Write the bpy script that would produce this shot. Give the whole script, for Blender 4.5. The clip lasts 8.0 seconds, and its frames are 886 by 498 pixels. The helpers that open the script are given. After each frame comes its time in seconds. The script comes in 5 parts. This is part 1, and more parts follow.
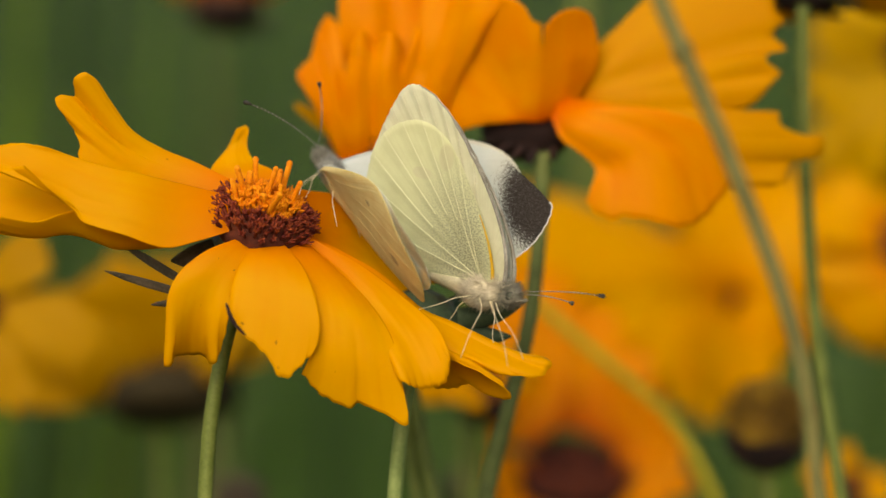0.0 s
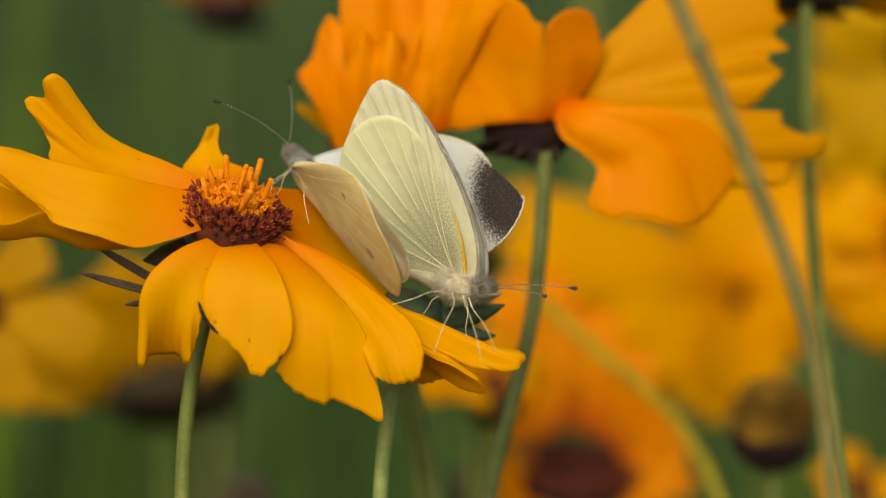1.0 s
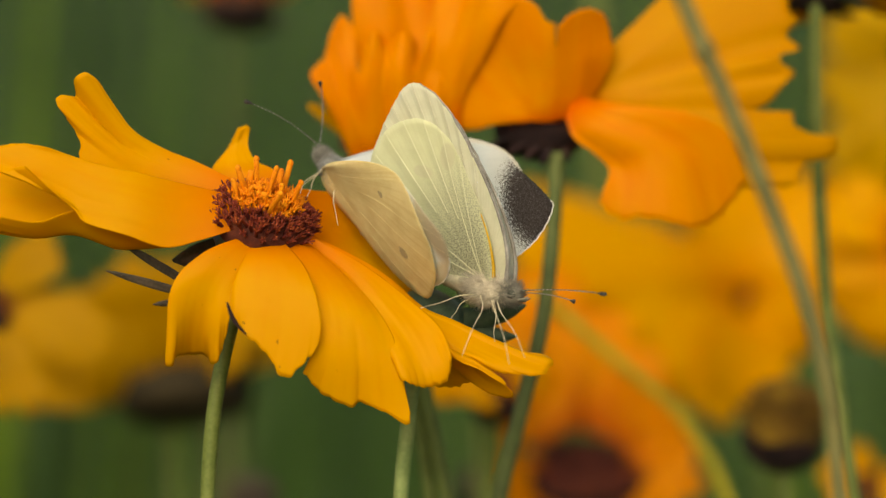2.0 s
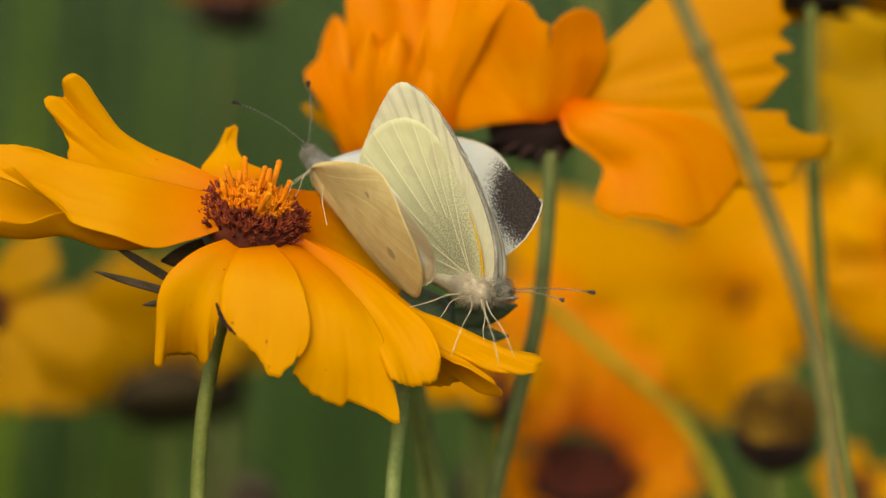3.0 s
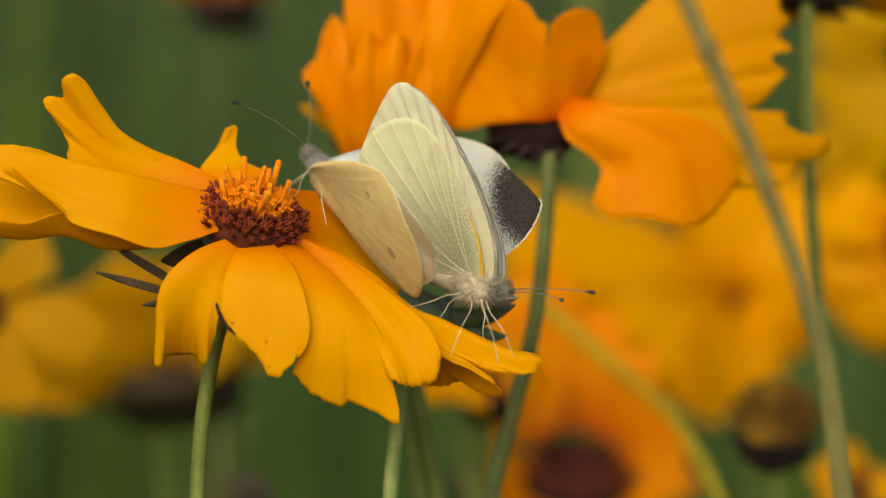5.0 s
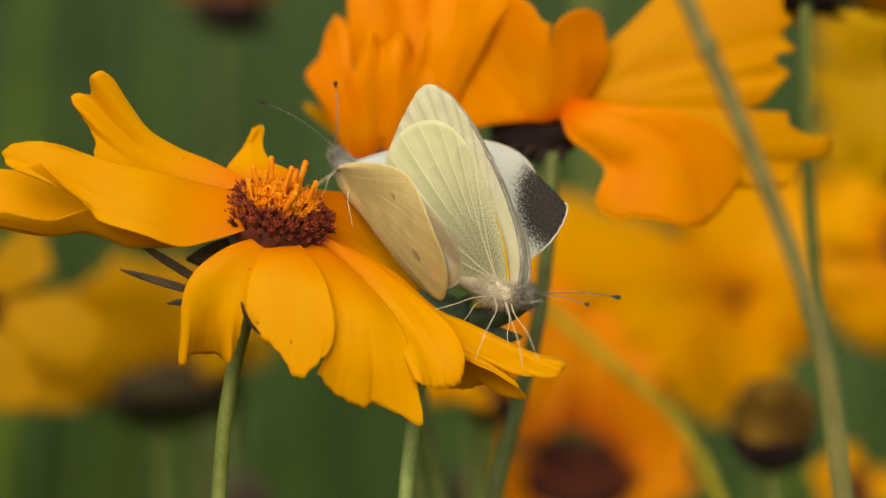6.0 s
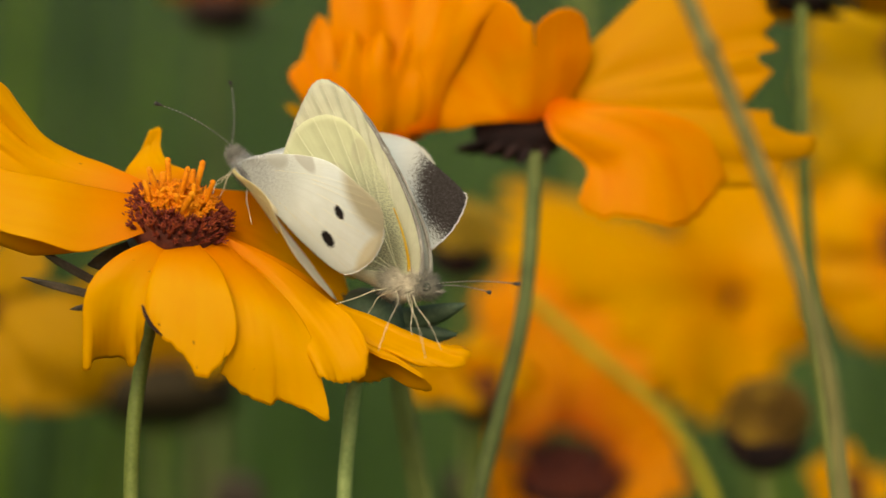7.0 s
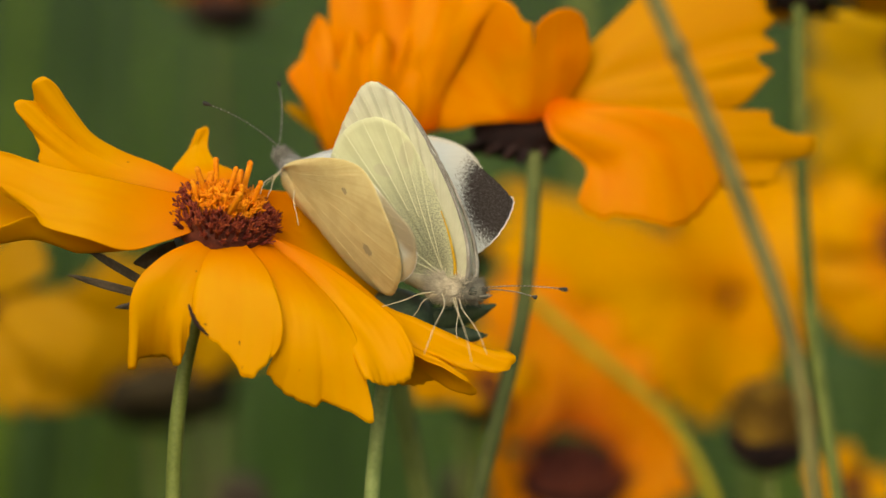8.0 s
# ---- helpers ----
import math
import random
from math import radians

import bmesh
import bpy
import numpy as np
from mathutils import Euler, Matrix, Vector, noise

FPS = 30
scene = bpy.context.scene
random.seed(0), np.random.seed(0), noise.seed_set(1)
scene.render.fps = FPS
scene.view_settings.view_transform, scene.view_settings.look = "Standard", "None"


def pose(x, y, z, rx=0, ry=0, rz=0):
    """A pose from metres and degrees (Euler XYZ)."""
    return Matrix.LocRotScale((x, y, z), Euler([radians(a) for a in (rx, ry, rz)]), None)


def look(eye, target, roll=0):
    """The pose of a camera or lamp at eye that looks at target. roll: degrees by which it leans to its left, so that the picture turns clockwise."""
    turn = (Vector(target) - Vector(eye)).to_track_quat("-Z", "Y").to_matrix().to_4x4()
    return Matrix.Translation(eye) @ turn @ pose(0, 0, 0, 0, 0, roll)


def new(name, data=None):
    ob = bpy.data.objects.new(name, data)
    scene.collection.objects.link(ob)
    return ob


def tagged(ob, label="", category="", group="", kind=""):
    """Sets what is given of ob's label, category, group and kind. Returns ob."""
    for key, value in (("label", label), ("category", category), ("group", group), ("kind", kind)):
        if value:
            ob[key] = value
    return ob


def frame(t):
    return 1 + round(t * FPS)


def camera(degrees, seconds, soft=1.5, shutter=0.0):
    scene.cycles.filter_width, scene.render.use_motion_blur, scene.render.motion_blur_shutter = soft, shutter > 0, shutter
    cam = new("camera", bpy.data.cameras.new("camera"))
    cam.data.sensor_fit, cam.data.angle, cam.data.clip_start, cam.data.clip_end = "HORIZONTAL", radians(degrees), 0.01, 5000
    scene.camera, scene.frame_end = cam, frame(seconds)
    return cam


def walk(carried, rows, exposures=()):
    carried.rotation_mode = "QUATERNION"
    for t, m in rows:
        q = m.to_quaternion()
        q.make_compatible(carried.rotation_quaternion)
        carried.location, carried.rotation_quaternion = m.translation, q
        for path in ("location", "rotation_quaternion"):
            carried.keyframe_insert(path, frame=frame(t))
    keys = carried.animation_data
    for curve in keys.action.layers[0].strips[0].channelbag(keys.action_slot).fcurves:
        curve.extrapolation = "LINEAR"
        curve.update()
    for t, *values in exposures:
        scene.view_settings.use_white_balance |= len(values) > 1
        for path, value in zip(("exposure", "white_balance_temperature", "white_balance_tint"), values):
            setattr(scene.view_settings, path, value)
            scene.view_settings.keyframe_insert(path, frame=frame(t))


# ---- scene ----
cam = camera(14.0, 8.0, soft=1.3, shutter=0.15)
EYE, TILT = (0.0, -0.4357, 0.4812), -8.0
# the camera stands on the spot and pans a little; degrees to the left
PAN = [(0, 0), (0.1, -0.036), (0.2, -0.052), (0.3, -0.029), (0.4, 0.005), (0.5, 0.027), (0.6, 0.018), (0.7, 0.018), (0.8, 0.029), (0.9, 0.047),
       (1, 0.081), (1.1, 0.067), (1.2, 0.072), (1.3, 0.094), (1.4, 0.128), (1.5, 0.18), (1.6, 0.207), (1.7, 0.215), (2.8, 0.162), (2.9, 0.148),
       (3, 0.144), (3.1, 0.103), (3.2, 0.074), (3.3, 0.052), (3.4, 0.027), (3.5, 0), (3.6, 0.009), (3.7, 0.013), (3.8, 0.022), (3.9, 0.087),
       (4, 0.233), (4.1, 0.22), (4.2, 0.148), (4.3, 0.058), (4.4, 0.004), (4.5, 0), (4.6, 0.054), (4.7, 0.054), (5.8, 0.126), (5.9, 0.101),
       (6, 0.08), (6.1, 0.101), (6.2, 0.112), (6.3, 0.101), (6.4, 0.099), (6.5, 0.134), (6.6, 0.078), (6.7, 0.063), (6.8, 0.052), (6.9, 0.02),
       (7, -0.027), (7.1, 0.038), (7.2, 0.063), (7.3, 0.058), (7.4, 0.067), (7.5, 0.108), (7.6, 0.092), (7.7, 0.045), (7.8, 0.004), (7.9, -0.016),
       (8, -0.018)]
walk(cam, [(t, pose(*EYE, 90 + TILT, 0, a)) for t, a in PAN], exposures=[(0.0, 0.03, 7600, 5), (8.0, 0.03, 7600, 5)])
cam.data.dof.use_dof, cam.data.dof.focus_distance, cam.data.dof.aperture_fstop = True, 0.438, 9.5

# ---- daylight: bright overcast sky ----
world = bpy.data.worlds.new("overcast_sky")
scene.world = world
world.use_nodes = True
wn = world.node_tree.nodes
sky = wn.new("ShaderNodeTexSky")
sky.sky_type, sky.sun_disc = "NISHITA", False
sky.sun_elevation, sky.sun_rotation = radians(38), radians(-166)
sky.air_density, sky.dust_density, sky.ozone_density = 1.2, 4.0, 0.6
world.node_tree.links.new(sky.outputs[0], wn["Background"].inputs["Color"])
wn["Background"].inputs["Strength"].default_value = 0.15
sun = new("sun", bpy.data.lights.new("sun", "SUN"))
sun.data.energy, sun.data.angle, sun.data.color = 1.25, radians(38), (1.0, 0.95, 0.86)
sun.matrix_world = look((-0.65, -2.5, 2.4), (0, 0, 0.42))

# ---- building helpers; plants and insects are laid out in millimetres on a stage tilted like the view ----
STAGE = pose(0, 0, 0.42, TILT, 0, 0)
V = Vector
ORIGIN = {}


class Geo:
    """Vertices, faces, uv and material slots of one mesh, in millimetres."""

    def __init__(self):
        self.v, self.f, self.uv, self.m, self.ray = [], [], [], [], None

    def add(self, vs, fs, uvs=None, slot=0):
        k = len(self.v)
        self.v += [tuple(p) for p in vs]
        self.uv += uvs if uvs else [(0.5, 0.5)] * len(vs)
        self.f += [tuple(i + k for i in f) for f in fs]
        self.m += [slot] * len(fs)
        return self

    def mesh(self, name, mats, offset=(0, 0, 0)):
        me = bpy.data.meshes.new(name)
        o = V(offset)
        me.from_pydata([tuple((V(p) - o) * 0.001) for p in self.v], [], self.f)
        for m in mats:
            me.materials.append(m)
        lay = me.uv_layers.new(name="UVMap")
        loops = np.zeros(len(me.loops), dtype=np.int32)
        me.loops.foreach_get("vertex_index", loops)
        lay.data.foreach_set("uv", np.array(self.uv, dtype=np.float32)[loops].ravel())
        if self.ray:
            lay = me.uv_layers.new(name="Ray")
            lay.data.foreach_set("uv", np.array(self.ray, dtype=np.float32)[loops].ravel())
        me.polygons.foreach_set("material_index", np.array(self.m, dtype=np.int32))
        me.polygons.foreach_set("use_smooth", np.ones(len(self.f), dtype=bool))
        me.update()
        return me


def thing(name, base, label, category, group="", turn=None):
    """An Empty at a stage place (mm) that carries parts; turn: its own axes on the stage."""
    ob = new(name)
    ob.empty_display_size = 0.005
    m = STAGE @ Matrix.Translation(V(base) * 0.001)
    ob.matrix_world = m @ turn.to_4x4() if turn else m
    ORIGIN[ob.name] = V(base) if not turn else V((0, 0, 0))
    return tagged(ob, label, category, group)


def part(name, geo, mats, parent, label="", kind=""):
    """Links a Geo as one mesh object under a thing or part; it keeps its thing's origin."""
    o = ORIGIN[parent.name]
    ob = new(name, geo.mesh(name, mats if isinstance(mats, list) else [mats], o))
    ob.parent = parent
    ORIGIN[ob.name] = o
    return tagged(ob, label, kind=kind)


def bez(p, t):
    a, b, c, d = p
    s = 1 - t
    return a * (s * s * s) + b * (3 * s * s * t) + c * (3 * s * t * t) + d * (t * t * t)


def spline(pts, n):
    """n points along a smooth line through pts."""
    pts = [V(p) for p in pts]
    ext = [pts[0] * 2 - pts[1]] + pts + [pts[-1] * 2 - pts[-2]]
    out = []
    k = len(pts) - 1
    for i in range(n):
        x = i / (n - 1) * k
        j = min(int(x), k - 1)
        t = x - j
        a, b, c, d = ext[j:j + 4]
        out.append(0.5 * (2 * b + (c - a) * t + (2 * a - 5 * b + 4 * c - d) * t * t + (3 * b - a - 3 * c + d) * t * t * t))
    return out


def tube(geo, pts, radii, seg=8, slot=0, cap=True, squash=1.0):
    """A round stalk along pts; radii: one, two, or one for each point."""
    pts = [V(p) for p in pts]
    n = len(pts)
    if not isinstance(radii, (list, tuple)):
        radii = (radii, radii)
    if len(radii) == 2 and n != 2:
        radii = [radii[0] + (radii[1] - radii[0]) * i / (n - 1) for i in range(n)]
    vs, fs, uvs = [], [], []
    side = None
    for i in range(n):
        t = (pts[min(i + 1, n - 1)] - pts[max(i - 1, 0)]).normalized()
        if side is None:
            side = t.orthogonal().normalized()
        side = (side - t * side.dot(t)).normalized()
        up = t.cross(side)
        for j in range(seg):
            a = 2 * math.pi * j / seg
            vs.append(pts[i] + (side * math.cos(a) + up * math.sin(a) * squash) * radii[i])
            uvs.append((i / (n - 1), j / seg))
    for i in range(n - 1):
        for j in range(seg):
            k = (j + 1) % seg
            fs.append((i * seg + j, i * seg + k, (i + 1) * seg + k, (i + 1) * seg + j))
    if cap:
        fs.append(tuple(range(seg))[::-1])
        fs.append(tuple((n - 1) * seg + j for j in range(seg)))
    return geo.add(vs, fs, uvs, slot)


def ball(geo, c, r, rings=8, seg=12, slot=0, axes=None, bumps=0.0, rnd=None):
    """A lumpy ellipsoid; r: three half axes; axes: a 3x3 turn."""
    c = V(c)
    r = r if isinstance(r, (list, tuple)) else (r, r, r)
    axes = axes or Matrix.Identity(3)
    vs, fs, uvs = [], [], []
    for i in range(rings + 1):
        a = math.pi * i / rings
        for j in range(seg):
            b = 2 * math.pi * j / seg
            k = 1 + (bumps * (rnd.random() - 0.5) if rnd and 0 < i < rings else 0)
            vs.append(c + axes @ V((r[0] * math.sin(a) * math.cos(b) * k, r[1] * math.sin(a) * math.sin(b) * k, r[2] * math.cos(a) * k)))
            uvs.append((j / seg, i / rings))
    for i in range(rings):
        for j in range(seg):
            k = (j + 1) % seg
            fs.append((i * seg + j, (i + 1) * seg + j, (i + 1) * seg + k, i * seg + k))
    return geo.add(vs, fs, uvs, slot)


def sheet(geo, grid, uvs, thick, slots=(0, 0)):
    """A leaf-like sheet with two faces and a rim from a grid of points."""
    nu, nv = len(grid), len(grid[0])
    top, bot, uv = [], [], []
    for i in range(nu):
        for j in range(nv):
            a = grid[min(i + 1, nu - 1)][j] - grid[max(i - 1, 0)][j]
            b = grid[i][min(j + 1, nv - 1)] - grid[i][max(j - 1, 0)]
            n = a.cross(b)
            n = n.normalized() if n.length > 1e-9 else V((0, 0, 1))
            edge = 0.25 if i in (0, nu - 1) or j in (0, nv - 1) else 1.0
            top.append(grid[i][j] + n * thick * 0.5 * edge)
            bot.append(grid[i][j] - n * thick * 0.5 * edge)
            uv.append(uvs[i][j])
    q = [(i * nv + j, (i + 1) * nv + j, (i + 1) * nv + j + 1, i * nv + j + 1) for i in range(nu - 1) for j in range(nv - 1)]
    k = nu * nv
    rim = [i * nv for i in range(nu)] + [(nu - 1) * nv + j for j in range(1, nv)] + \
          [i * nv + nv - 1 for i in range(nu - 2, -1, -1)] + [j for j in range(nv - 2, 0, -1)]
    s = len(geo.v)
    geo.add(top + bot, q, uv + uv, slots[0])
    geo.f += [tuple(i + k + s for i in f[::-1]) for f in q]
    geo.m += [slots[1]] * len(q)
    for a, b in zip(rim, rim[1:] + rim[:1]):
        geo.f.append((a + s, a + k + s, b + k + s, b + s))
        geo.m.append(slots[0])
    return geo


def petal(spine, width, side, seed, cup=0.0, teeth=3, depth=0.1, ruffle=0.05, base=0.3, round_tip=0.16, nu=30, nv=25, twist=0.0, thick=0.22, belly=0.6):
    """A ray floret: spine of four points (mm), full width, the way its width points, and the shape of its toothed end."""
    rnd = random.Random(seed)
    spine = [V(p) for p in spine]
    ph = [rnd.uniform(0, 6.28) for _ in range(6)]
    length = sum((bez(spine, (i + 1) / 8) - bez(spine, i / 8)).length for i in range(8))
    tooth = [rnd.uniform(0.55, 1.3) for _ in range(teeth + 1)]
    grid, uvs = [], []
    for i in range(nu):
        u = i / (nu - 1)
        row, ur = [], []
        for j in range(nv):
            v = j / (nv - 1) * 2 - 1
            cell = (v + 1) / 2 * teeth + 0.12 * math.sin(v * 3 + ph[4])
            gap = min(1.0, 2 * abs(cell - round(cell))) if 0.3 < cell < teeth - 0.3 else 1.0
            notch = depth * tooth[max(0, min(int(round(cell)), teeth))] * (1 - gap) ** 1.3
            ragged = 0.014 * math.sin(v * 11 + ph[5]) + 0.006 * math.sin(v * 26 + ph[1])
            reach = 1 - round_tip * abs(v) ** 3 - notch + ragged
            uu = u * reach
            c = bez(spine, uu)
            t = (bez(spine, min(uu + 0.02, 1)) - bez(spine, max(uu - 0.02, 0))).normalized()
            s = V(side)
            s = (s - t * s.dot(t)).normalized()
            if twist:
                s = Matrix.Rotation(radians(twist * uu), 3, t) @ s
            n = s.cross(t)
            x = min(1.0, uu / belly)
            w = base + (1 - base) * (x * x * (3 - 2 * x))
            if uu > belly:
                w *= 1 - 0.13 * ((uu - belly) / (1 - belly)) ** 2
            bend = cup * v * v * w
            fold = 0.016 * math.cos(v * 8 + ph[0] + math.sin(v * 3 + ph[4])) * w * (0.35 + 0.65 * uu) + 0.05 * math.exp(-(v * 7) ** 2) * (1 - uu)
            fold -= 0.028 * (0.3 + 0.7 * uu) * (math.exp(-((v - 0.28) * 9) ** 2) + math.exp(-((v + 0.3) * 9) ** 2)) * w
            wave = ruffle * uu * (math.sin(uu * 7 + ph[1] + v * 2.2) * 0.5 + v * math.sin(uu * 9 + ph[2]) + 0.5 * abs(v) * math.sin(uu * 17 + ph[3]))
            row.append(c + s * (v * w * width * 0.5) + n * (width * 0.5 * (bend + fold + wave)))
            ur.append((uu, (v + 1) / 2))
        grid.append(row)
        uvs.append(ur)
    return sheet(Geo(), grid, uvs, thick)


def even(pts, n):
    """n points at even steps along a smooth line through pts."""
    line = spline(pts, len(pts) * 16)
    run = [0.0]
    for p, q in zip(line, line[1:]):
        run.append(run[-1] + (q - p).length)
    out, j = [], 0
    for i in range(n):
        s = run[-1] * i / (n - 1)
        while j < len(line) - 2 and run[j + 1] < s:
            j += 1
        out.append(line[j].lerp(line[j + 1], min(1.0, (s - run[j]) / max(1e-6, run[j + 1] - run[j]))))
    return out


def edged_petal(left, right, end, seed, folds=(), bulge=0.0, drop=None, wave=0.1, nu=46, nv=61, thick=0.15):
    """A ray floret spanned between its two long edges and its lobed end (mm); folds: (place across, breadth, height, start along);
    bulge: mm towards its upper side; drop: how far its middle sags."""
    rnd = random.Random(seed)
    ph = [rnd.uniform(0, 6.28) for _ in range(8)]
    a, b = even(left, nu), even(right, nu)
    tip = even((left[-1], *end, right[-1]), nv)
    mid = a[-1].lerp(b[-1], 0.5).lerp(a[0], 0.25)
    tip = [p + (p - mid).normalized() * (0.10 * math.sin(j * 0.9 + ph[6]) + 0.12 * (rnd.random() - 0.5)) for j, p in enumerate(tip)]
    grid, uvs = [], []
    for i in range(nu):
        u = i / (nu - 1)
        row = []
        for j in range(nv):
            v = j / (nv - 1)
            edge = a[i].lerp(b[i], v)
            far = tip[j] - a[-1].lerp(b[-1], v)
            p = edge + far * (u ** 3.5)
            if drop:
                p = p + V(drop) * (math.sin(math.pi * v ** 1.5) * min(1.0, u * 2.5))
            row.append(p)
        grid.append(row)
        uvs.append([(u, j / (nv - 1)) for j in range(nv)])
    lifted = []
    for i in range(nu):
        u = i / (nu - 1)
        row = []
        for j in range(nv):
            v = j / (nv - 1)
            n = (grid[min(i + 1, nu - 1)][j] - grid[max(i - 1, 0)][j]).cross(grid[i][min(j + 1, nv - 1)] - grid[i][max(j - 1, 0)])
            n = n.normalized() if n.length > 1e-6 else V((0, -1, 0))
            if n.y > 0:
                n = -n
            h = bulge * 4 * v * (1 - v) * math.sin(math.pi * min(1, 0.15 + u * 0.8))
            for c, w, t, s in folds:
                k = max(0.0, min(1.0, (u - s + 0.15) / 0.4))
                h += t * math.exp(-((v - c - 0.05 * math.sin(u * 5 + ph[0])) / w) ** 2) * k * (1 - 0.35 * u)
            body = math.sin(math.pi * v) ** 0.5 if 0 < v < 1 else 0
            h += wave * u * (math.sin(u * 5 + v * 6 + ph[1]) + 0.6 * math.sin(u * 11 - v * 4 + ph[2]) + 0.35 * math.sin(v * 8 + u * 6 + ph[3]))
            body *= min(1.0, 0.1 + u * 1.3)
            h += 0.16 * body * noise.noise(V((u * 5 + ph[4], v * 3, ph[5]))) + 0.045 * body * noise.noise(V((u * 9, v * 7, ph[3])))
            h += 0.015 * math.sin(u * 23 + v * 17 + ph[6]) * math.sin(v * 21 - u * 9 + ph[7]) * body
            row.append(grid[i][j] + n * h)
        lifted.append(row)
    return sheet(Geo(), lifted, uvs, thick)


def frame_of(normal, spin=0.0):
    """Axes with z along normal."""
    q = V(normal).normalized().to_track_quat("Z", "Y").to_matrix()
    return q @ Matrix.Rotation(radians(spin), 3, "Z")


# ---- materials ----
def material(name):
    m = bpy.data.materials.new(name)
    m.use_nodes = True
    nt = m.node_tree
    return m, nt, nt.nodes["Principled BSDF"], nt.nodes["Material Output"]


def node(nt, kind, **values):
    n = nt.nodes.new(kind)
    for k, x in values.items():
        n.inputs[k].default_value = x
    return n


def ramp(nt, fac, stops):
    r = nt.nodes.new("ShaderNodeValToRGB")
    while len(r.color_ramp.elements) < len(stops):
        r.color_ramp.elements.new(0.5)
    for e, (p, c) in zip(r.color_ramp.elements, stops):
        e.position, e.color = p, (*c, 1)
    nt.links.new(fac, r.inputs[0])
    return r.outputs[0]


def mix(nt, fac, a, b, mode="MIX"):
    n = nt.nodes.new("ShaderNodeMix")
    n.data_type, n.blend_type = "RGBA", mode
    for sock, x in ((n.inputs[0], fac), (n.inputs[6], a), (n.inputs[7], b)):
        if isinstance(x, (int, float)):
            sock.default_value = x
        elif isinstance(x, tuple):
            sock.default_value = (*x, 1)
        else:
            nt.links.new(x, sock)
    return n.outputs[2]


def calc(nt, op, a, b=0.0, c=0.0):
    n = nt.nodes.new("ShaderNodeMath")
    n.operation = op
    for s, x in zip(n.inputs, (a, b, c)):
        if isinstance(x, (int, float)):
            s.default_value = x
        else:
            nt.links.new(x, s)
    return n.outputs[0]


def thin(nt, bsdf, out, colour, share, rough=0.6):
    """Lets a share of the light through a thin sheet."""
    tr = nt.nodes.new("ShaderNodeBsdfTranslucent")
    ms = nt.nodes.new("ShaderNodeMixShader")
    ms.inputs[0].default_value = share
    nt.links.new(colour, tr.inputs["Color"])
    nt.links.new(colour, bsdf.inputs["Base Color"])
    nt.links.new(bsdf.outputs[0], ms.inputs[1])
    nt.links.new(tr.outputs[0], ms.inputs[2])
    nt.links.new(ms.outputs[0], out.inputs["Surface"])
    bsdf.inputs["Roughness"].default_value = rough


def uv_noise(nt, sx, sy, detail=3.0):
    uv = nt.nodes.new("ShaderNodeUVMap")
    uv.uv_map = "UVMap"
    mp = node(nt, "ShaderNodeMapping", Scale=(sx, sy, 1))
    nt.links.new(uv.outputs[0], mp.inputs[0])
    # each object gets its own stretch of the pattern
    oi = nt.nodes.new("ShaderNodeObjectInfo")
    nt.links.new(calc(nt, "MULTIPLY", oi.outputs["Random"], 37.0), mp.inputs["Location"])
    nz = node(nt, "ShaderNodeTexNoise", Scale=1.0, Detail=detail)
    nt.links.new(mp.outputs[0], nz.inputs["Vector"])
    return nz.outputs["Fac"], uv.outputs[0]


def bump(nt, bsdf, height, strength, distance=0.0002):
    b = node(nt, "ShaderNodeBump", Strength=strength, Distance=distance)
    nt.links.new(height, b.inputs["Height"])
    nt.links.new(b.outputs[0], bsdf.inputs["Normal"])


def petal_material(name, main, deep, pale, root, reach=0.28, share=0.35, rough=0.55, specks=False):
    m, nt, bsdf, out = material(name)
    streak, uv = uv_noise(nt, 1.8, 9, 3)
    blotch, _ = uv_noise(nt, 2.2, 2.2, 2)
    grain, _ = uv_noise(nt, 120, 160, 2)
    sep = nt.nodes.new("ShaderNodeSeparateXYZ")
    nt.links.new(uv, sep.inputs[0])
    c = ramp(nt, streak, [(0.0, deep), (0.5, main), (1.0, pale)])
    c = mix(nt, ramp(nt, blotch, [(0.35, (0, 0, 0)), (0.7, (0.55, 0.55, 0.55))]), c, pale)
    own = nt.nodes.new("ShaderNodeObjectInfo")
    c = mix(nt, calc(nt, "MULTIPLY", own.outputs["Random"], 0.4), c, deep)
    c = mix(nt, ramp(nt, sep.outputs[0], [(0.0, (0.85, 0.85, 0.85)), (reach, (0, 0, 0))]), c, root)
    c = mix(nt, ramp(nt, grain, [(0.45, (0, 0, 0)), (0.8, (0.2, 0.2, 0.2))]), c, deep)
    if specks:
        speck, _ = uv_noise(nt, 16, 11, 1)
        c = mix(nt, ramp(nt, speck, [(0.785, (0, 0, 0)), (0.81, (0.75, 0.75, 0.75))]), c, (0.22, 0.07, 0.004))
    thin(nt, bsdf, out, c, share, rough)
    bsdf.inputs["Specular IOR Level"].default_value = 0.12
    bump(nt, bsdf, mix(nt, 0.3, streak, grain), 0.05, 0.0003)
    return m


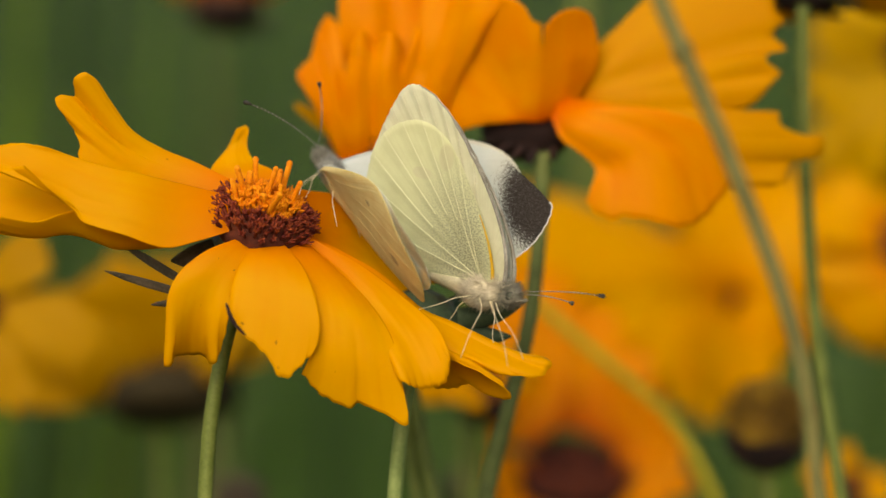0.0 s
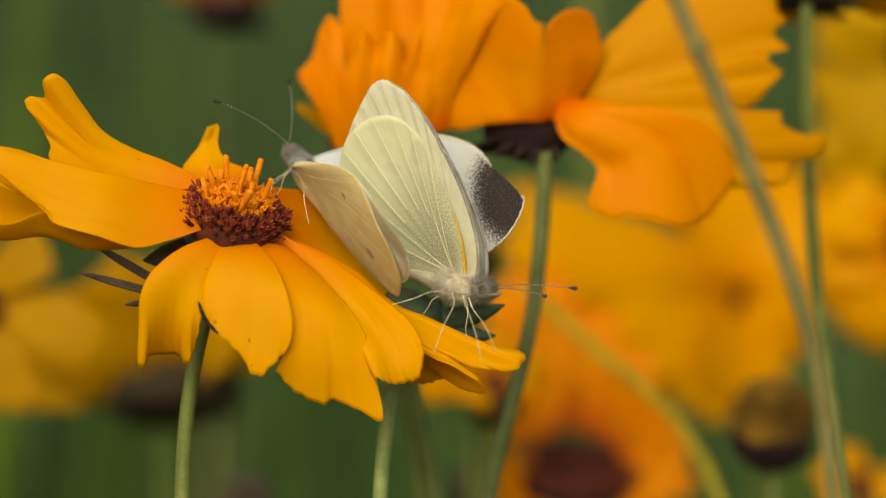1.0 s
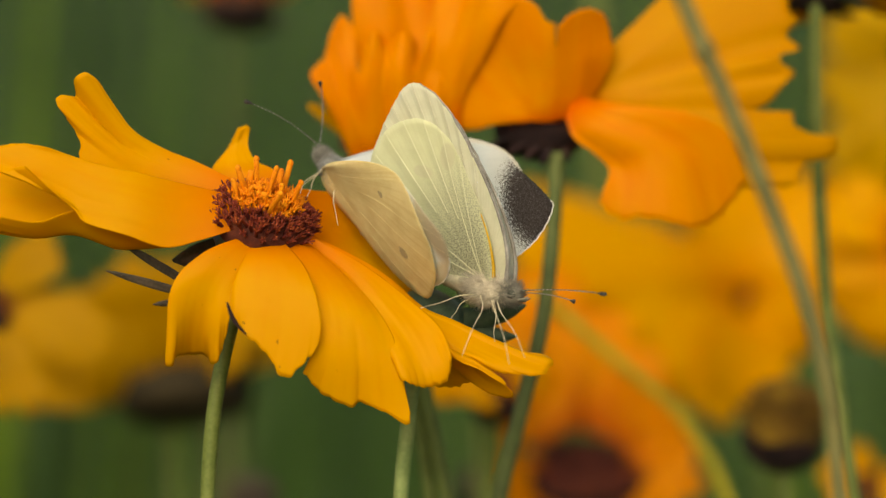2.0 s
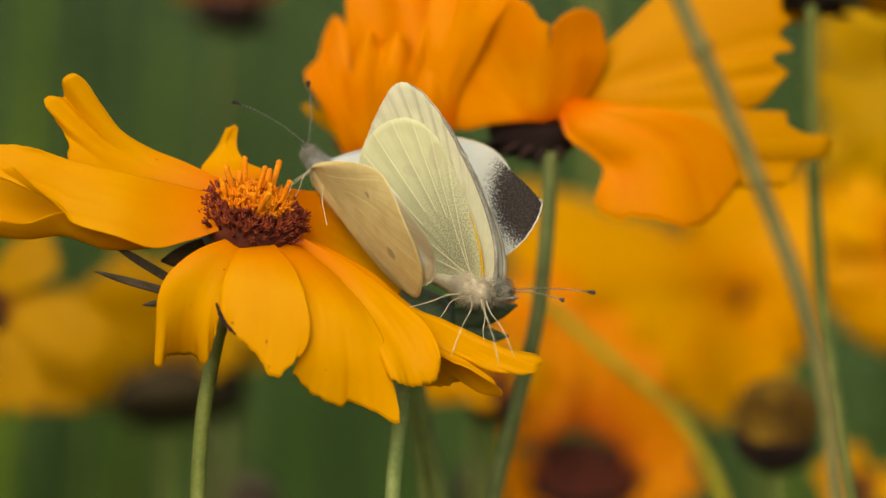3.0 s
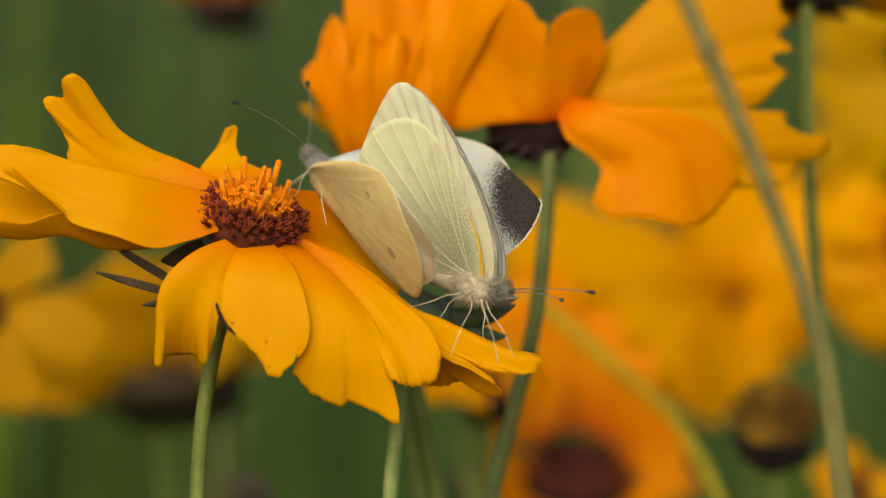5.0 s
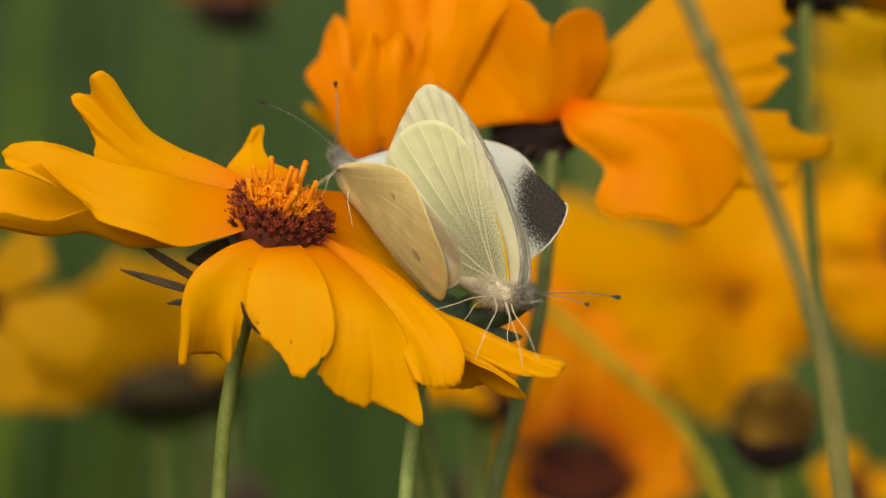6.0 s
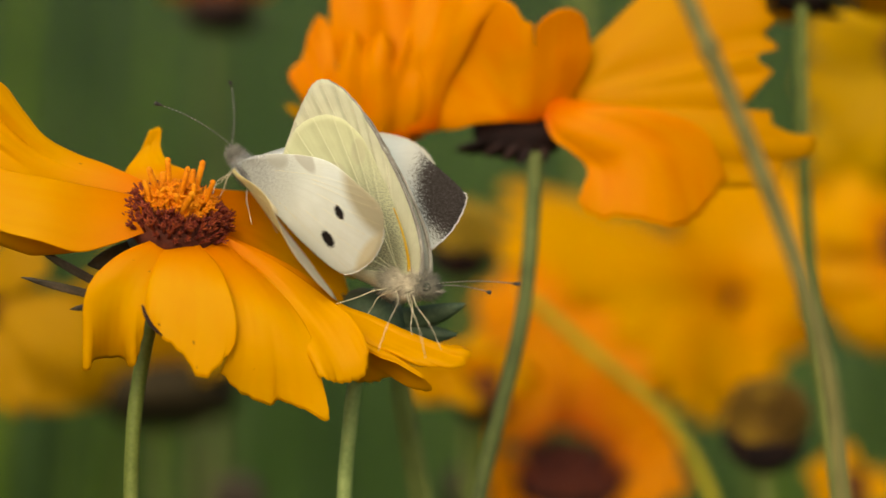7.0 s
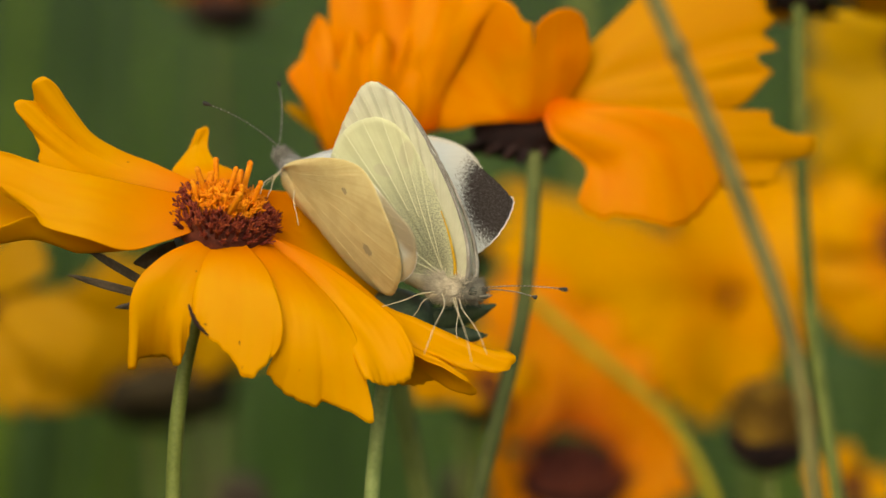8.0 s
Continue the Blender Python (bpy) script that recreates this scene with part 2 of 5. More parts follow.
def plain_material(name, dark, main, light, scale, rough=0.6, relief=0.3, distance=0.0002, share=0.0):
    """Mottled at two scales in object space."""
    m, nt, bsdf, out = material(name)
    tc = nt.nodes.new("ShaderNodeTexCoord")
    oi = nt.nodes.new("ShaderNodeObjectInfo")
    vec = nt.nodes.new("ShaderNodeVectorMath")
    nt.links.new(tc.outputs["Object"], vec.inputs[0])
    nt.links.new(calc(nt, "MULTIPLY", oi.outputs["Random"], 3.0), vec.inputs[1])
    big = node(nt, "ShaderNodeTexNoise", Scale=scale, Detail=3.0)
    small = node(nt, "ShaderNodeTexNoise", Scale=scale * 9, Detail=2.0)
    for n in (big, small):
        nt.links.new(vec.outputs[0], n.inputs["Vector"])
    f = mix(nt, 0.35, big.outputs["Fac"], small.outputs["Fac"])
    c = ramp(nt, f, [(0.32, dark), (0.5, main), (0.68, light)])
    bsdf.inputs["Roughness"].default_value = rough
    bsdf.inputs["Specular IOR Level"].default_value = 0.25
    if share:
        thin(nt, bsdf, out, c, share, rough)
    else:
        nt.links.new(c, bsdf.inputs["Base Color"])
    bump(nt, bsdf, f, relief, distance)
    return m


PETAL = petal_material("golden_petal", (0.80, 0.385, 0.002), (0.79, 0.345, 0.001), (0.82, 0.43, 0.004), (0.78, 0.175, 0.001), 0.53, specks=True)
PETAL_ORANGE = petal_material("orange_petal", (0.81, 0.27, 0.001), (0.75, 0.18, 0.001), (0.84, 0.35, 0.002), (0.68, 0.085, 0.001), share=0.3)
PETAL_WARM = petal_material("warm_yellow_petal", (0.70, 0.31, 0.002), (0.66, 0.25, 0.001), (0.73, 0.37, 0.003), (0.64, 0.13, 0.001))
PETAL_DULL = petal_material("dull_yellow_petal", (0.56, 0.32, 0.004), (0.46, 0.24, 0.003), (0.64, 0.39, 0.006), (0.30, 0.15, 0.003))
PETAL_RED = petal_material("red_based_petal", (0.84, 0.28, 0.002), (0.76, 0.19, 0.002), (0.86, 0.37, 0.004), (0.52, 0.065, 0.003), 0.55, share=0.2)
PETAL_YELLOW = petal_material("yellow_petal", (0.82, 0.40, 0.002), (0.77, 0.33, 0.002), (0.85, 0.47, 0.005), (0.72, 0.27, 0.002))
# petal yellow dimmed to ochre so that the colour carries the left flowers' shade
PETAL_SHADED_OCHRE = petal_material("shaded_ochre_petal", (0.51, 0.26, 0.003), (0.42, 0.20, 0.003), (0.58, 0.32, 0.005), (0.31, 0.12, 0.003))
STEM = plain_material("green_stem", (0.075, 0.10, 0.02), (0.125, 0.16, 0.035), (0.18, 0.215, 0.055), 220, 0.5)
PALE_STEM = plain_material("pale_green_stem", (0.13, 0.18, 0.055), (0.21, 0.28, 0.09), (0.29, 0.36, 0.13), 220, 0.5)
BRACT = plain_material("dark_green_bract", (0.028, 0.034, 0.018), (0.05, 0.058, 0.03), (0.09, 0.10, 0.055), 300, 0.5)
BRACT_GREY = plain_material("grey_brown_bract", (0.03, 0.025, 0.018), (0.06, 0.048, 0.034), (0.105, 0.08, 0.055), 300, 0.6)
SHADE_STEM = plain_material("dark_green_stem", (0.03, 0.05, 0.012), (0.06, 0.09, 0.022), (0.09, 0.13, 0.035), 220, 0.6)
GREY_STEM = plain_material("grey_green_stem", (0.065, 0.085, 0.026), (0.11, 0.14, 0.042), (0.16, 0.19, 0.06), 220, 0.6)
DRY_LEAF = plain_material("brown_green_leaf", (0.05, 0.05, 0.02), (0.10, 0.09, 0.034), (0.15, 0.13, 0.05), 60, 0.7, share=0.25)
BROAD_LEAF = plain_material("yellow_green_leaf", (0.06, 0.11, 0.012), (0.13, 0.21, 0.02), (0.20, 0.29, 0.03), 60, 0.6, share=0.3)
COOL_LEAF = plain_material("cool_green_leaf", (0.010, 0.028, 0.008), (0.022, 0.05, 0.013), (0.04, 0.075, 0.02), 60, 0.6, share=0.3)
TEAL_LEAF = plain_material("grey_green_leaf", (0.035, 0.06, 0.035), (0.06, 0.095, 0.055), (0.10, 0.14, 0.08), 200, 0.6)
FLORET_RED = plain_material("red_orange_floret_tip", (0.10, 0.014, 0.012), (0.23, 0.035, 0.018), (0.46, 0.11, 0.022), 700, 0.6)
CALYX = plain_material("brown_calyx", (0.011, 0.007, 0.008), (0.022, 0.011, 0.011), (0.046, 0.02, 0.016), 260, 0.95)
DARK_OLIVE = plain_material("dark_olive_calyx", (0.024, 0.018, 0.009), (0.044, 0.033, 0.016), (0.075, 0.056, 0.026), 260, 0.9)
FLORET = plain_material("orange_floret", (0.58, 0.12, 0.003), (0.78, 0.24, 0.005), (0.85, 0.34, 0.012), 500, 0.75)
FLORET_DARK = plain_material("maroon_floret", (0.055, 0.009, 0.011), (0.13, 0.02, 0.017), (0.30, 0.06, 0.02), 700, 0.5)
DISC = plain_material("brown_disc", (0.05, 0.012, 0.006), (0.13, 0.035, 0.01), (0.3, 0.1, 0.015), 500, 0.7)
SEEDS = plain_material("ochre_seed_head", (0.03, 0.015, 0.005), (0.16, 0.085, 0.012), (0.40, 0.235, 0.022), 110, 0.8)
MAROON = plain_material("dark_maroon_disc", (0.04, 0.009, 0.006), (0.095, 0.02, 0.011), (0.17, 0.04, 0.015), 400, 0.8)
OLIVE_STEM = plain_material("olive_stem", (0.40, 0.33, 0.02), (0.54, 0.45, 0.03), (0.64, 0.55, 0.05), 220, 0.6)
OLIVE_GREY = plain_material("olive_grey_stem", (0.10, 0.095, 0.03), (0.165, 0.15, 0.05), (0.22, 0.20, 0.07), 220, 0.6)
OLIVE = plain_material("olive_head", (0.16, 0.10, 0.01), (0.36, 0.23, 0.02), (0.55, 0.36, 0.03), 300, 0.7)


# ---- ground and meadow ----
def ground():
    g = Geo()
    n = 40
    xs = [(-1) ** (i < n / 2) * 4e6 * abs(i / n * 2 - 1) ** 5 for i in range(n + 1)]
    vs = [(x, y, 12 * noise.noise(V((x / 300, y / 300, 0))) - 6) for y in xs for x in xs]
    fs = [(j * (n + 1) + i, j * (n + 1) + i + 1, (j + 1) * (n + 1) + i + 1, (j + 1) * (n + 1) + i) for j in range(n) for i in range(n)]
    m = plain_material("meadow_soil", (0.010, 0.016, 0.004), (0.02, 0.035, 0.007), (0.04, 0.06, 0.012), 9, 0.9, 0.6, 0.01)
    g.add(vs, fs)
    return tagged(new("ground", g.mesh("ground", [m])), "dark green meadow ground with soil showing", "ground", kind="structure")


def blade(geo, x, y, z, h, w, lean, turn, rnd, slot=0):
    """One folded grass blade or slim leaf."""
    dx, dy = math.cos(turn), math.sin(turn)
    vs, n = [], 5
    for i in range(n):
        u = i / (n - 1)
        ww = w * (1 - u) ** 0.6 * (0.55 + 0.45 * min(1, u * 3)) + 0.15
        cx, cy, cz = x + lean * dx * u * u, y + lean * dy * u * u, z + h * u * (1 - 0.22 * u * abs(lean) / h)
        vs += [(cx - dy * ww, cy + dx * ww, cz), (cx + dx * ww * 0.35, cy + dy * ww * 0.35, cz), (cx + dy * ww, cy - dx * ww, cz)]
    fs = []
    for i in range(n - 1):
        a = i * 3
        fs += [(a, a + 1, a + 4, a + 3), (a + 1, a + 2, a + 5, a + 4)]
    geo.add(vs, fs, None, slot)


def leaf_material(name, dark, main, light):
    m, nt, bsdf, out = material(name)
    gi = nt.nodes.new("ShaderNodeNewGeometry")
    tc = nt.nodes.new("ShaderNodeTexCoord")
    nz = node(nt, "ShaderNodeTexNoise", Scale=2.2, Detail=2.0)
    nt.links.new(tc.outputs["Object"], nz.inputs["Vector"])
    f = mix(nt, 0.55, gi.outputs["Random Per Island"], nz.outputs["Fac"])
    c = ramp(nt, f, [(0.25, dark), (0.5, main), (0.75, light)])
    thin(nt, bsdf, out, c, 0.3, 0.55)
    return m


GRASS = leaf_material("meadow_leaf", (0.019, 0.042, 0.011), (0.050, 0.116, 0.019), (0.125, 0.215, 0.03))


def meadow():
    """Grass on all sides: tall round the clump, denser and lower further off."""
    rnd = random.Random(4)
    for name, r0, r1, count, label in (("meadow_grass", 520, 1500, 6500, "tall soft green grass and leaves round the flowers"),
                                       ("distant_grass", 1500, 9000, 42000, "distant dense green meadow grass")):
        g = Geo()
        for _ in range(count):
            r = r0 + (r1 - r0) * rnd.random() ** 1.25
            a = rnd.uniform(0, 6.2832)
            x, y = r * math.sin(a), r * math.cos(a)
            h = rnd.uniform(170, 430 if r < 1500 else 330) * (0.8 + 0.5 * noise.noise(V((x / 90, y / 160, 3))))
            h = min(h, 440 - 0.03 * r)
            blade(g, x, y, 0, max(60, h), rnd.uniform(1.2, 4.5), rnd.uniform(-0.35, 0.35) * h, rnd.uniform(0, 6.28), rnd)
        tagged(new(name, g.mesh(name, [GRASS])), label, "grass", kind="stuff")
    # low grass round the feet of the near plants
    g = Geo()
    for _ in range(1500):
        a, r = rnd.uniform(0, 6.28), 560 * rnd.random() ** 0.5
        h = rnd.uniform(80, 220)
        blade(g, r * math.cos(a), r * math.sin(a), 0, h, rnd.uniform(1.2, 3.5), rnd.uniform(-0.4, 0.4) * h, rnd.uniform(0, 6.28), rnd)
    tagged(new("low_grass", g.mesh("low_grass", [GRASS])), "low green grass round the flower stems", "grass", kind="stuff")


def leaf_clump(label, x, y, top, n, width, mat, seed, spread=14):
    """A clump of tall strap leaves; x, y, top in mm on the stage."""
    rnd = random.Random(seed)
    plant = thing("leaf_clump", (x, y, -430), label, "leaves", "leaf clumps")
    for k in range(n):
        g = Geo()
        h = (top + 430) * rnd.uniform(0.86, 1.04)
        blade(g, x + rnd.uniform(-spread, spread), y + rnd.uniform(-25, 25), -430, h, width * rnd.uniform(0.7, 1.2), rnd.uniform(0.02, 0.07) * h, rnd.uniform(-3.1, 3.1), rnd)
        part("leaf", g, mat, plant)
    return plant


ground()
meadow()


# ---- coreopsis plants ----
def stem_part(plant, pts, r, name="stem", n=28, label="", mat=None):
    """A stalk through stage points, carried on down to the soil."""
    top = spline(pts, n)
    last, way = top[-1], (top[-1] - top[-2]).normalized()
    foot = V((last.x + way.x * 60, last.y + (last.z + 430) * 0.14, -430))
    bow = last + way * 90
    low = [last * (1 - t) ** 2 + bow * (2 * t * (1 - t)) + foot * (t * t) for t in (k / 12 for k in range(1, 13))]
    g = tube(Geo(), top + low, [r] * n + [r * (1 + 0.02 * k) for k in range(12)], 12)
    return part(name, g, mat or STEM, plant, label)


def bract_geo(a, b, width, side, seed, bend=(0, 0, 0)):
    a, b = V(a), V(b)
    mid = V(bend)
    rows, uvs = [], []
    s = (V(side) - (b - a).normalized() * V(side).dot((b - a).normalized())).normalized()
    n = s.cross((b - a).normalized())
    for i in range(9):
        u = i / 8
        c = a.lerp(b, u) + mid * (4 * u * (1 - u))
        w = width * 0.5 * (0.7 + 0.6 * u) * max(0.04, 1 - u ** 3)
        rows.append([c + s * (v * w) + n * (w * 0.5 * v * v) for v in (-1, -0.5, 0, 0.5, 1)])
        uvs.append([(u, (v + 1) / 2) for v in (-1, -0.5, 0, 0.5, 1)])
    return sheet(Geo(), rows, uvs, 0.5)


def head_disc(plant, centre, normal, r, height, mat, seed, florets=90, big=1.0, name="disc"):
    """A domed flower centre with bristling florets as one mesh (far flowers)."""
    rnd = random.Random(seed)
    ax = frame_of(normal)
    c = V(centre)
    g = ball(Geo(), c, (r, r, height), 8, 16, 0, ax, 0.08, rnd)
    for k in range(florets):
        a = k * 2.39996
        q = math.sqrt((k + 0.5) / florets)
        d = V((q * math.cos(a), q * math.sin(a), math.sqrt(max(0.02, 1 - q * q))))
        p = c + ax @ V((d.x * r, d.y * r, d.z * height))
        w = (ax @ V((d.x * 0.8, d.y * 0.8, d.z + 0.3))).normalized()
        tube(g, [p - w * 0.4, p + w * rnd.uniform(0.8, 1.7) * big], (0.42 * big, 0.3 * big), 5)
    return part(name, g, mat, plant, kind="stuff")


def wild_flower(label, centre, normal, spin, n, length, width, elev, droop, mat, disc_r, stem, seed, group="coreopsis flowers",
                disc_mat=None, disc_h=2.2, stem_r=0.9, swing=10, calyx=1.0, stem_mat=None):
    """A coreopsis plant with rays set in a ring round its centre; elev and droop in degrees."""
    rnd = random.Random(seed)
    c = V(centre)
    plant = thing("coreopsis", stem[-1], label, "flower", group)
    ax = frame_of(normal, spin)
    stem_part(plant, stem, stem_r, mat=stem_mat)
    z = ax @ V((0, 0, 1))
    g = ball(Geo(), c - z * 1.6, (disc_r * 0.85 * calyx, disc_r * 0.85 * calyx, 2.3 * calyx), 7, 14, 0, ax, 0.1, rnd)
    cal = part("calyx", g, CALYX, plant)
    for k in range(8):
        a = 2 * math.pi * k / 8 + 0.3
        o = ax @ V((math.cos(a), math.sin(a), 0))
        part("bract", bract_geo(c - z * 2.2 + o * disc_r * 0.5, c - z * rnd.uniform(1.5, 4) + o * disc_r * rnd.uniform(1.3, 1.9), 2.2, z.cross(o), seed + k), BRACT, cal)
    head_disc(plant, c, z, disc_r, disc_h, disc_mat or DISC, seed)
    for k in range(n):
        a = 2 * math.pi * k / n + radians(rnd.uniform(-swing, swing) * 0.5)
        o = ax @ V((math.cos(a), math.sin(a), 0))
        e = radians(elev + rnd.uniform(-swing, swing))
        d = radians(droop + rnd.uniform(-swing, swing))
        ln = length * rnd.uniform(0.88, 1.08)
        p = [c + o * disc_r * 0.75 + z * 0.3 + z * rnd.uniform(-0.3, 0.3)]
        for s in range(3):
            ang = e - d * s / 2
            p.append(p[-1] + (o * math.cos(ang) + z * math.sin(ang)) * ln / 3)
        part("petal", petal(p, width * rnd.uniform(0.88, 1.1), z.cross(o), seed * 31 + k, cup=rnd.uniform(-0.15, 0.2), teeth=rnd.choice((3, 4)),
                            depth=rnd.uniform(0.08, 0.16), ruffle=rnd.uniform(0.05, 0.14), twist=rnd.uniform(-15, 15), nu=18, nv=17), mat, plant)
    return plant


# the flower that the butterflies sit on
def main_flower():
    plant = thing("coreopsis", (-29.1, 5, -32.0), "large golden coreopsis flower in full bloom with drooping petals", "flower", "coreopsis flowers")
    centre, up = V((-22.1, 0, 3.2)), V((0.20, -0.36, 0.91)).normalized()
    ax = frame_of(up)
    stem_part(plant, [(-23.4, 3, -2.0), (-25.0, 4, -5.8), (-26.9, 5, -11.8), (-28.4, 5, -19.4), (-29.1, 5, -26.4), (-29.4, 5, -32.0)], 0.95)
    cal = part("calyx", ball(Geo(), centre - up * 3.0, (5.5, 5.5, 2.4), 8, 16, 0, ax, 0.08, random.Random(2)), BRACT, plant)
    for a, b, w, s in (((-30.4, 2, -4.8), (-39.6, 0, 0.9), 1.25, (0.3, -0.3, 1)), ((-30.6, 3, -5.8), (-41.4, 1, -2.7), 1.2, (0.1, -0.3, 1)),
                       ((-29.8, 4, -6.1), (-35.8, 3, -6.9), 1.2, (0, -0.3, 1)), ((-23.6, 3, 0.8), (-33.4, 3, -1.5), 4.6, (0.3, -0.4, 1)),
                       ((-21.1, 4, -2.0), (-10.1, 9, -8.4), 2.2, (-0.3, -0.3, 1)), ((-21.9, 6, -0.6), (-16.0, 16, 0.1), 2.2, (0, -0.3, 1))):
        part("bract", bract_geo(a, b, w, s, 3), BRACT_GREY, cal, "grey-brown pointed bract")
    def ray(mat, left, right, end, folds=(), bulge=0.0, drop=None, wave=0.1):
        seed = 100 + len([o for o in plant.children if o.name.startswith("petal")])
        part("petal", edged_petal(left, right, end, seed, folds, bulge, drop, wave), mat, plant)

    # golden rays: either edge from the centre outward, the lobes of the end, folds and bulge
    ray(PETAL, ((-26.9, 1, 6.1), (-32.1, 2, 6.2), (-37.7, 2, 7.2), (-42.0, 1, 8.7), (-44.6, 1, 10.7)),
        ((-26.0, 2, 8.5), (-30.5, 3, 10.7), (-34.4, 3, 12.3), (-37.9, 2, 14.4), (-40.0, 1, 17.2), (-41.9, 0, 20.1)),
        ((-44.5, 1, 12.9), (-45.6, 1, 15.4), (-46.9, 0, 17.3), (-47.4, 0, 18.2), (-46.9, 0, 18.7), (-45.7, 0, 18.7), (-44.9, 1, 18.6), (-45.0, 0, 19.8), (-44.8, -1, 20.9), (-44.0, -1, 21.4), (-42.9, -1, 21.2)), ((0.42, 0.22, -0.05, 0.4), (0.72, 0.22, 0.08, 0.4)), 0.4)
    ray(PETAL, ((-27.5, 0, 3.2), (-33.4, 1, 3.4), (-40.4, 2, 4.8), (-46.0, 2, 7.0), (-50.4, 2, 8.8), (-55.5, 1, 9.5), (-59.5, 0, 9.5)),
        ((-27.0, -1, 1.7), (-32.4, -3, 1.2), (-38.4, -4, 2.5), (-44.3, -5, 4.6), (-49.2, -5, 3.2), (-54.8, -5, 4.2), (-59.0, -4, 4.7)),
        ((-60.6, -1, 8.0), (-60.4, -3, 6.1)), drop=(0, 1.5, -3.6))
    ray(PETAL, ((-26.4, -1, 6.6), (-31.1, -2, 7.8), (-35.8, -4, 8.9), (-40.5, -5, 9.9), (-43.3, -5, 10.7), (-47.5, -6, 12.2)),
        ((-25.1, -4, 2.3), (-29.6, -5, 0.9), (-33.6, -6, 0.1), (-38.2, -7, 1.6), (-43.0, -7, 3.1), (-44.2, -7, 4.5), (-46.6, -8, 6.8), (-48.8, -8, 9.0), (-49.9, -8, 10.1)),
        ((-50.6, -6, 12.7), (-53.1, -6, 12.5), (-54.6, -6, 11.8), (-54.8, -6, 10.7), (-53.7, -7, 9.4), (-51.8, -7, 9.7)), ((0.5, 0.2, 0.17, 0.1), (0.82, 0.12, -0.12, 0.2), (0.25, 0.1, -0.087, 0.3)), 0.5)
    ray(PETAL, ((-24.8, 5, 7.4), (-27.7, 6, 9.0), (-28.7, 7, 10.0), (-26.8, 8, 12.4), (-25.6, 8, 14.2)),
        ((-19.8, 5, 8.3), (-21.2, 6, 9.8), (-23.2, 7, 10.8), (-24.3, 8, 12.6), (-24.1, 8, 14.9)),
        ((-25.3, 8, 14.9), (-24.6, 8, 15.3)), ((0.45, 0.25, 0.23, 0.0),), 0.2)
    ray(PETAL, ((-24.3, -4, 1.4), (-28.4, -6, -0.2), (-31.7, -7, -2.9), (-33.1, -7, -6.0), (-33.3, -6, -10.1), (-33.5, -5, -13.3)),
        ((-22.0, -3.6, 0.9), (-23.2, -5.5, -2.0), (-24.5, -6.5, -5.3), (-25.7, -6.8, -8.1), (-26.4, -6, -10.3)),
        ((-33.6, -5, -14.0), (-32.9, -5, -14.2), (-32.5, -4, -13.0), (-30.8, -2, -12.8), (-28.9, -2, -13.0), (-28.1, -4, -14.0), (-27.4, -5, -13.7), (-26.8, -5, -12.2)), ((0.25, 0.2, 0.2, 0.2), (0.6, 0.2, -0.12, 0.45)), 0.35)
    ray(PETAL, ((-19.1, -3.4, 0.3), (-16.5, -5.9, -4.0), (-15.5, -7.9, -8.1), (-15.7, -8.2, -12.1), (-16.9, -7.4, -15.0)),
        ((-16.1, -2, 0.3), (-9.8, -4, -5.4), (-6.4, -6, -10.1), (-5.3, -7, -14.2), (-4.6, -7, -17.4), (-4.1, -7, -19.9)),
        ((-15.1, -6, -17.1), (-12.8, -6, -18.5), (-11.2, -6, -19.1), (-10.1, -6, -18.6), (-8.3, -7, -19.3), (-6.2, -7, -20.3), (-5.0, -7, -21.2), (-4.2, -7, -21.0)), ((0.2, 0.2, 0.1, 0.5), (0.02, 0.18, -0.2, 0.6)), 0.5)
    ray(PETAL, ((-23.0, -4, 0.8), (-24.5, -6.2, -2.0), (-25.5, -7.2, -5.0), (-25.7, -8.2, -7.6)),
        ((-19.3, -4, 0.6), (-16.9, -6, -2.0), (-15.4, -8, -5.3), (-14.7, -9, -8.7), (-14.9, -9, -11.1), (-15.6, -9, -12.5)),
        ((-25.0, -9, -8.4), (-24.2, -9, -10.1), (-22.5, -9, -11.4), (-20.7, -9, -13.4), (-19.8, -9, -15.1), (-18.6, -9, -15.5), (-17.8, -9, -14.8), (-16.7, -9, -13.7)), ((0.6, 0.2, -0.15, 0.4), (0.85, 0.2, 0.06, 0.3)), 0.5)
    ray(PETAL, ((-15.5, 3, 0.1), (-7.2, 5, -9.7), (-3.3, 5, -15.3), (-0.8, 5, -17.2)),
        ((-14.7, 3, 0.9), (-2.7, 3, -8.6), (4.6, 1, -14.3), (8.4, 0, -17.6)),
        ((1.5, 4, -17.2), (3.3, 3, -16.6), (5.7, 2, -17.9), (8.0, 1, -18.4)), (), 0.3)
    ray(PETAL, ((-16.9, 1, 0.1), (-6.5, -1, -7.8), (0.4, -3, -13.1), (3.8, -4, -14.6), (6.8, -4, -16.5)),
        ((-16.5, 2, 1.8), (-7.9, 1, -2.8), (-2.7, 1, -7.3), (1.1, 0, -8.9), (5.2, -1, -10.9), (8.8, -2, -12.5), (11.4, -2, -12.9)),
        ((7.5, -4, -16.7), (6.7, -4, -15.6), (5.3, -3, -14.6), (7.2, -4, -15.2), (9.7, -4, -15.5), (11.7, -4, -15.6), (12.8, -3, -14.7), (13.1, -3, -13.8), (12.5, -2, -13.2)), ((0.3, 0.12, -0.1, 0.6),), 0.4)
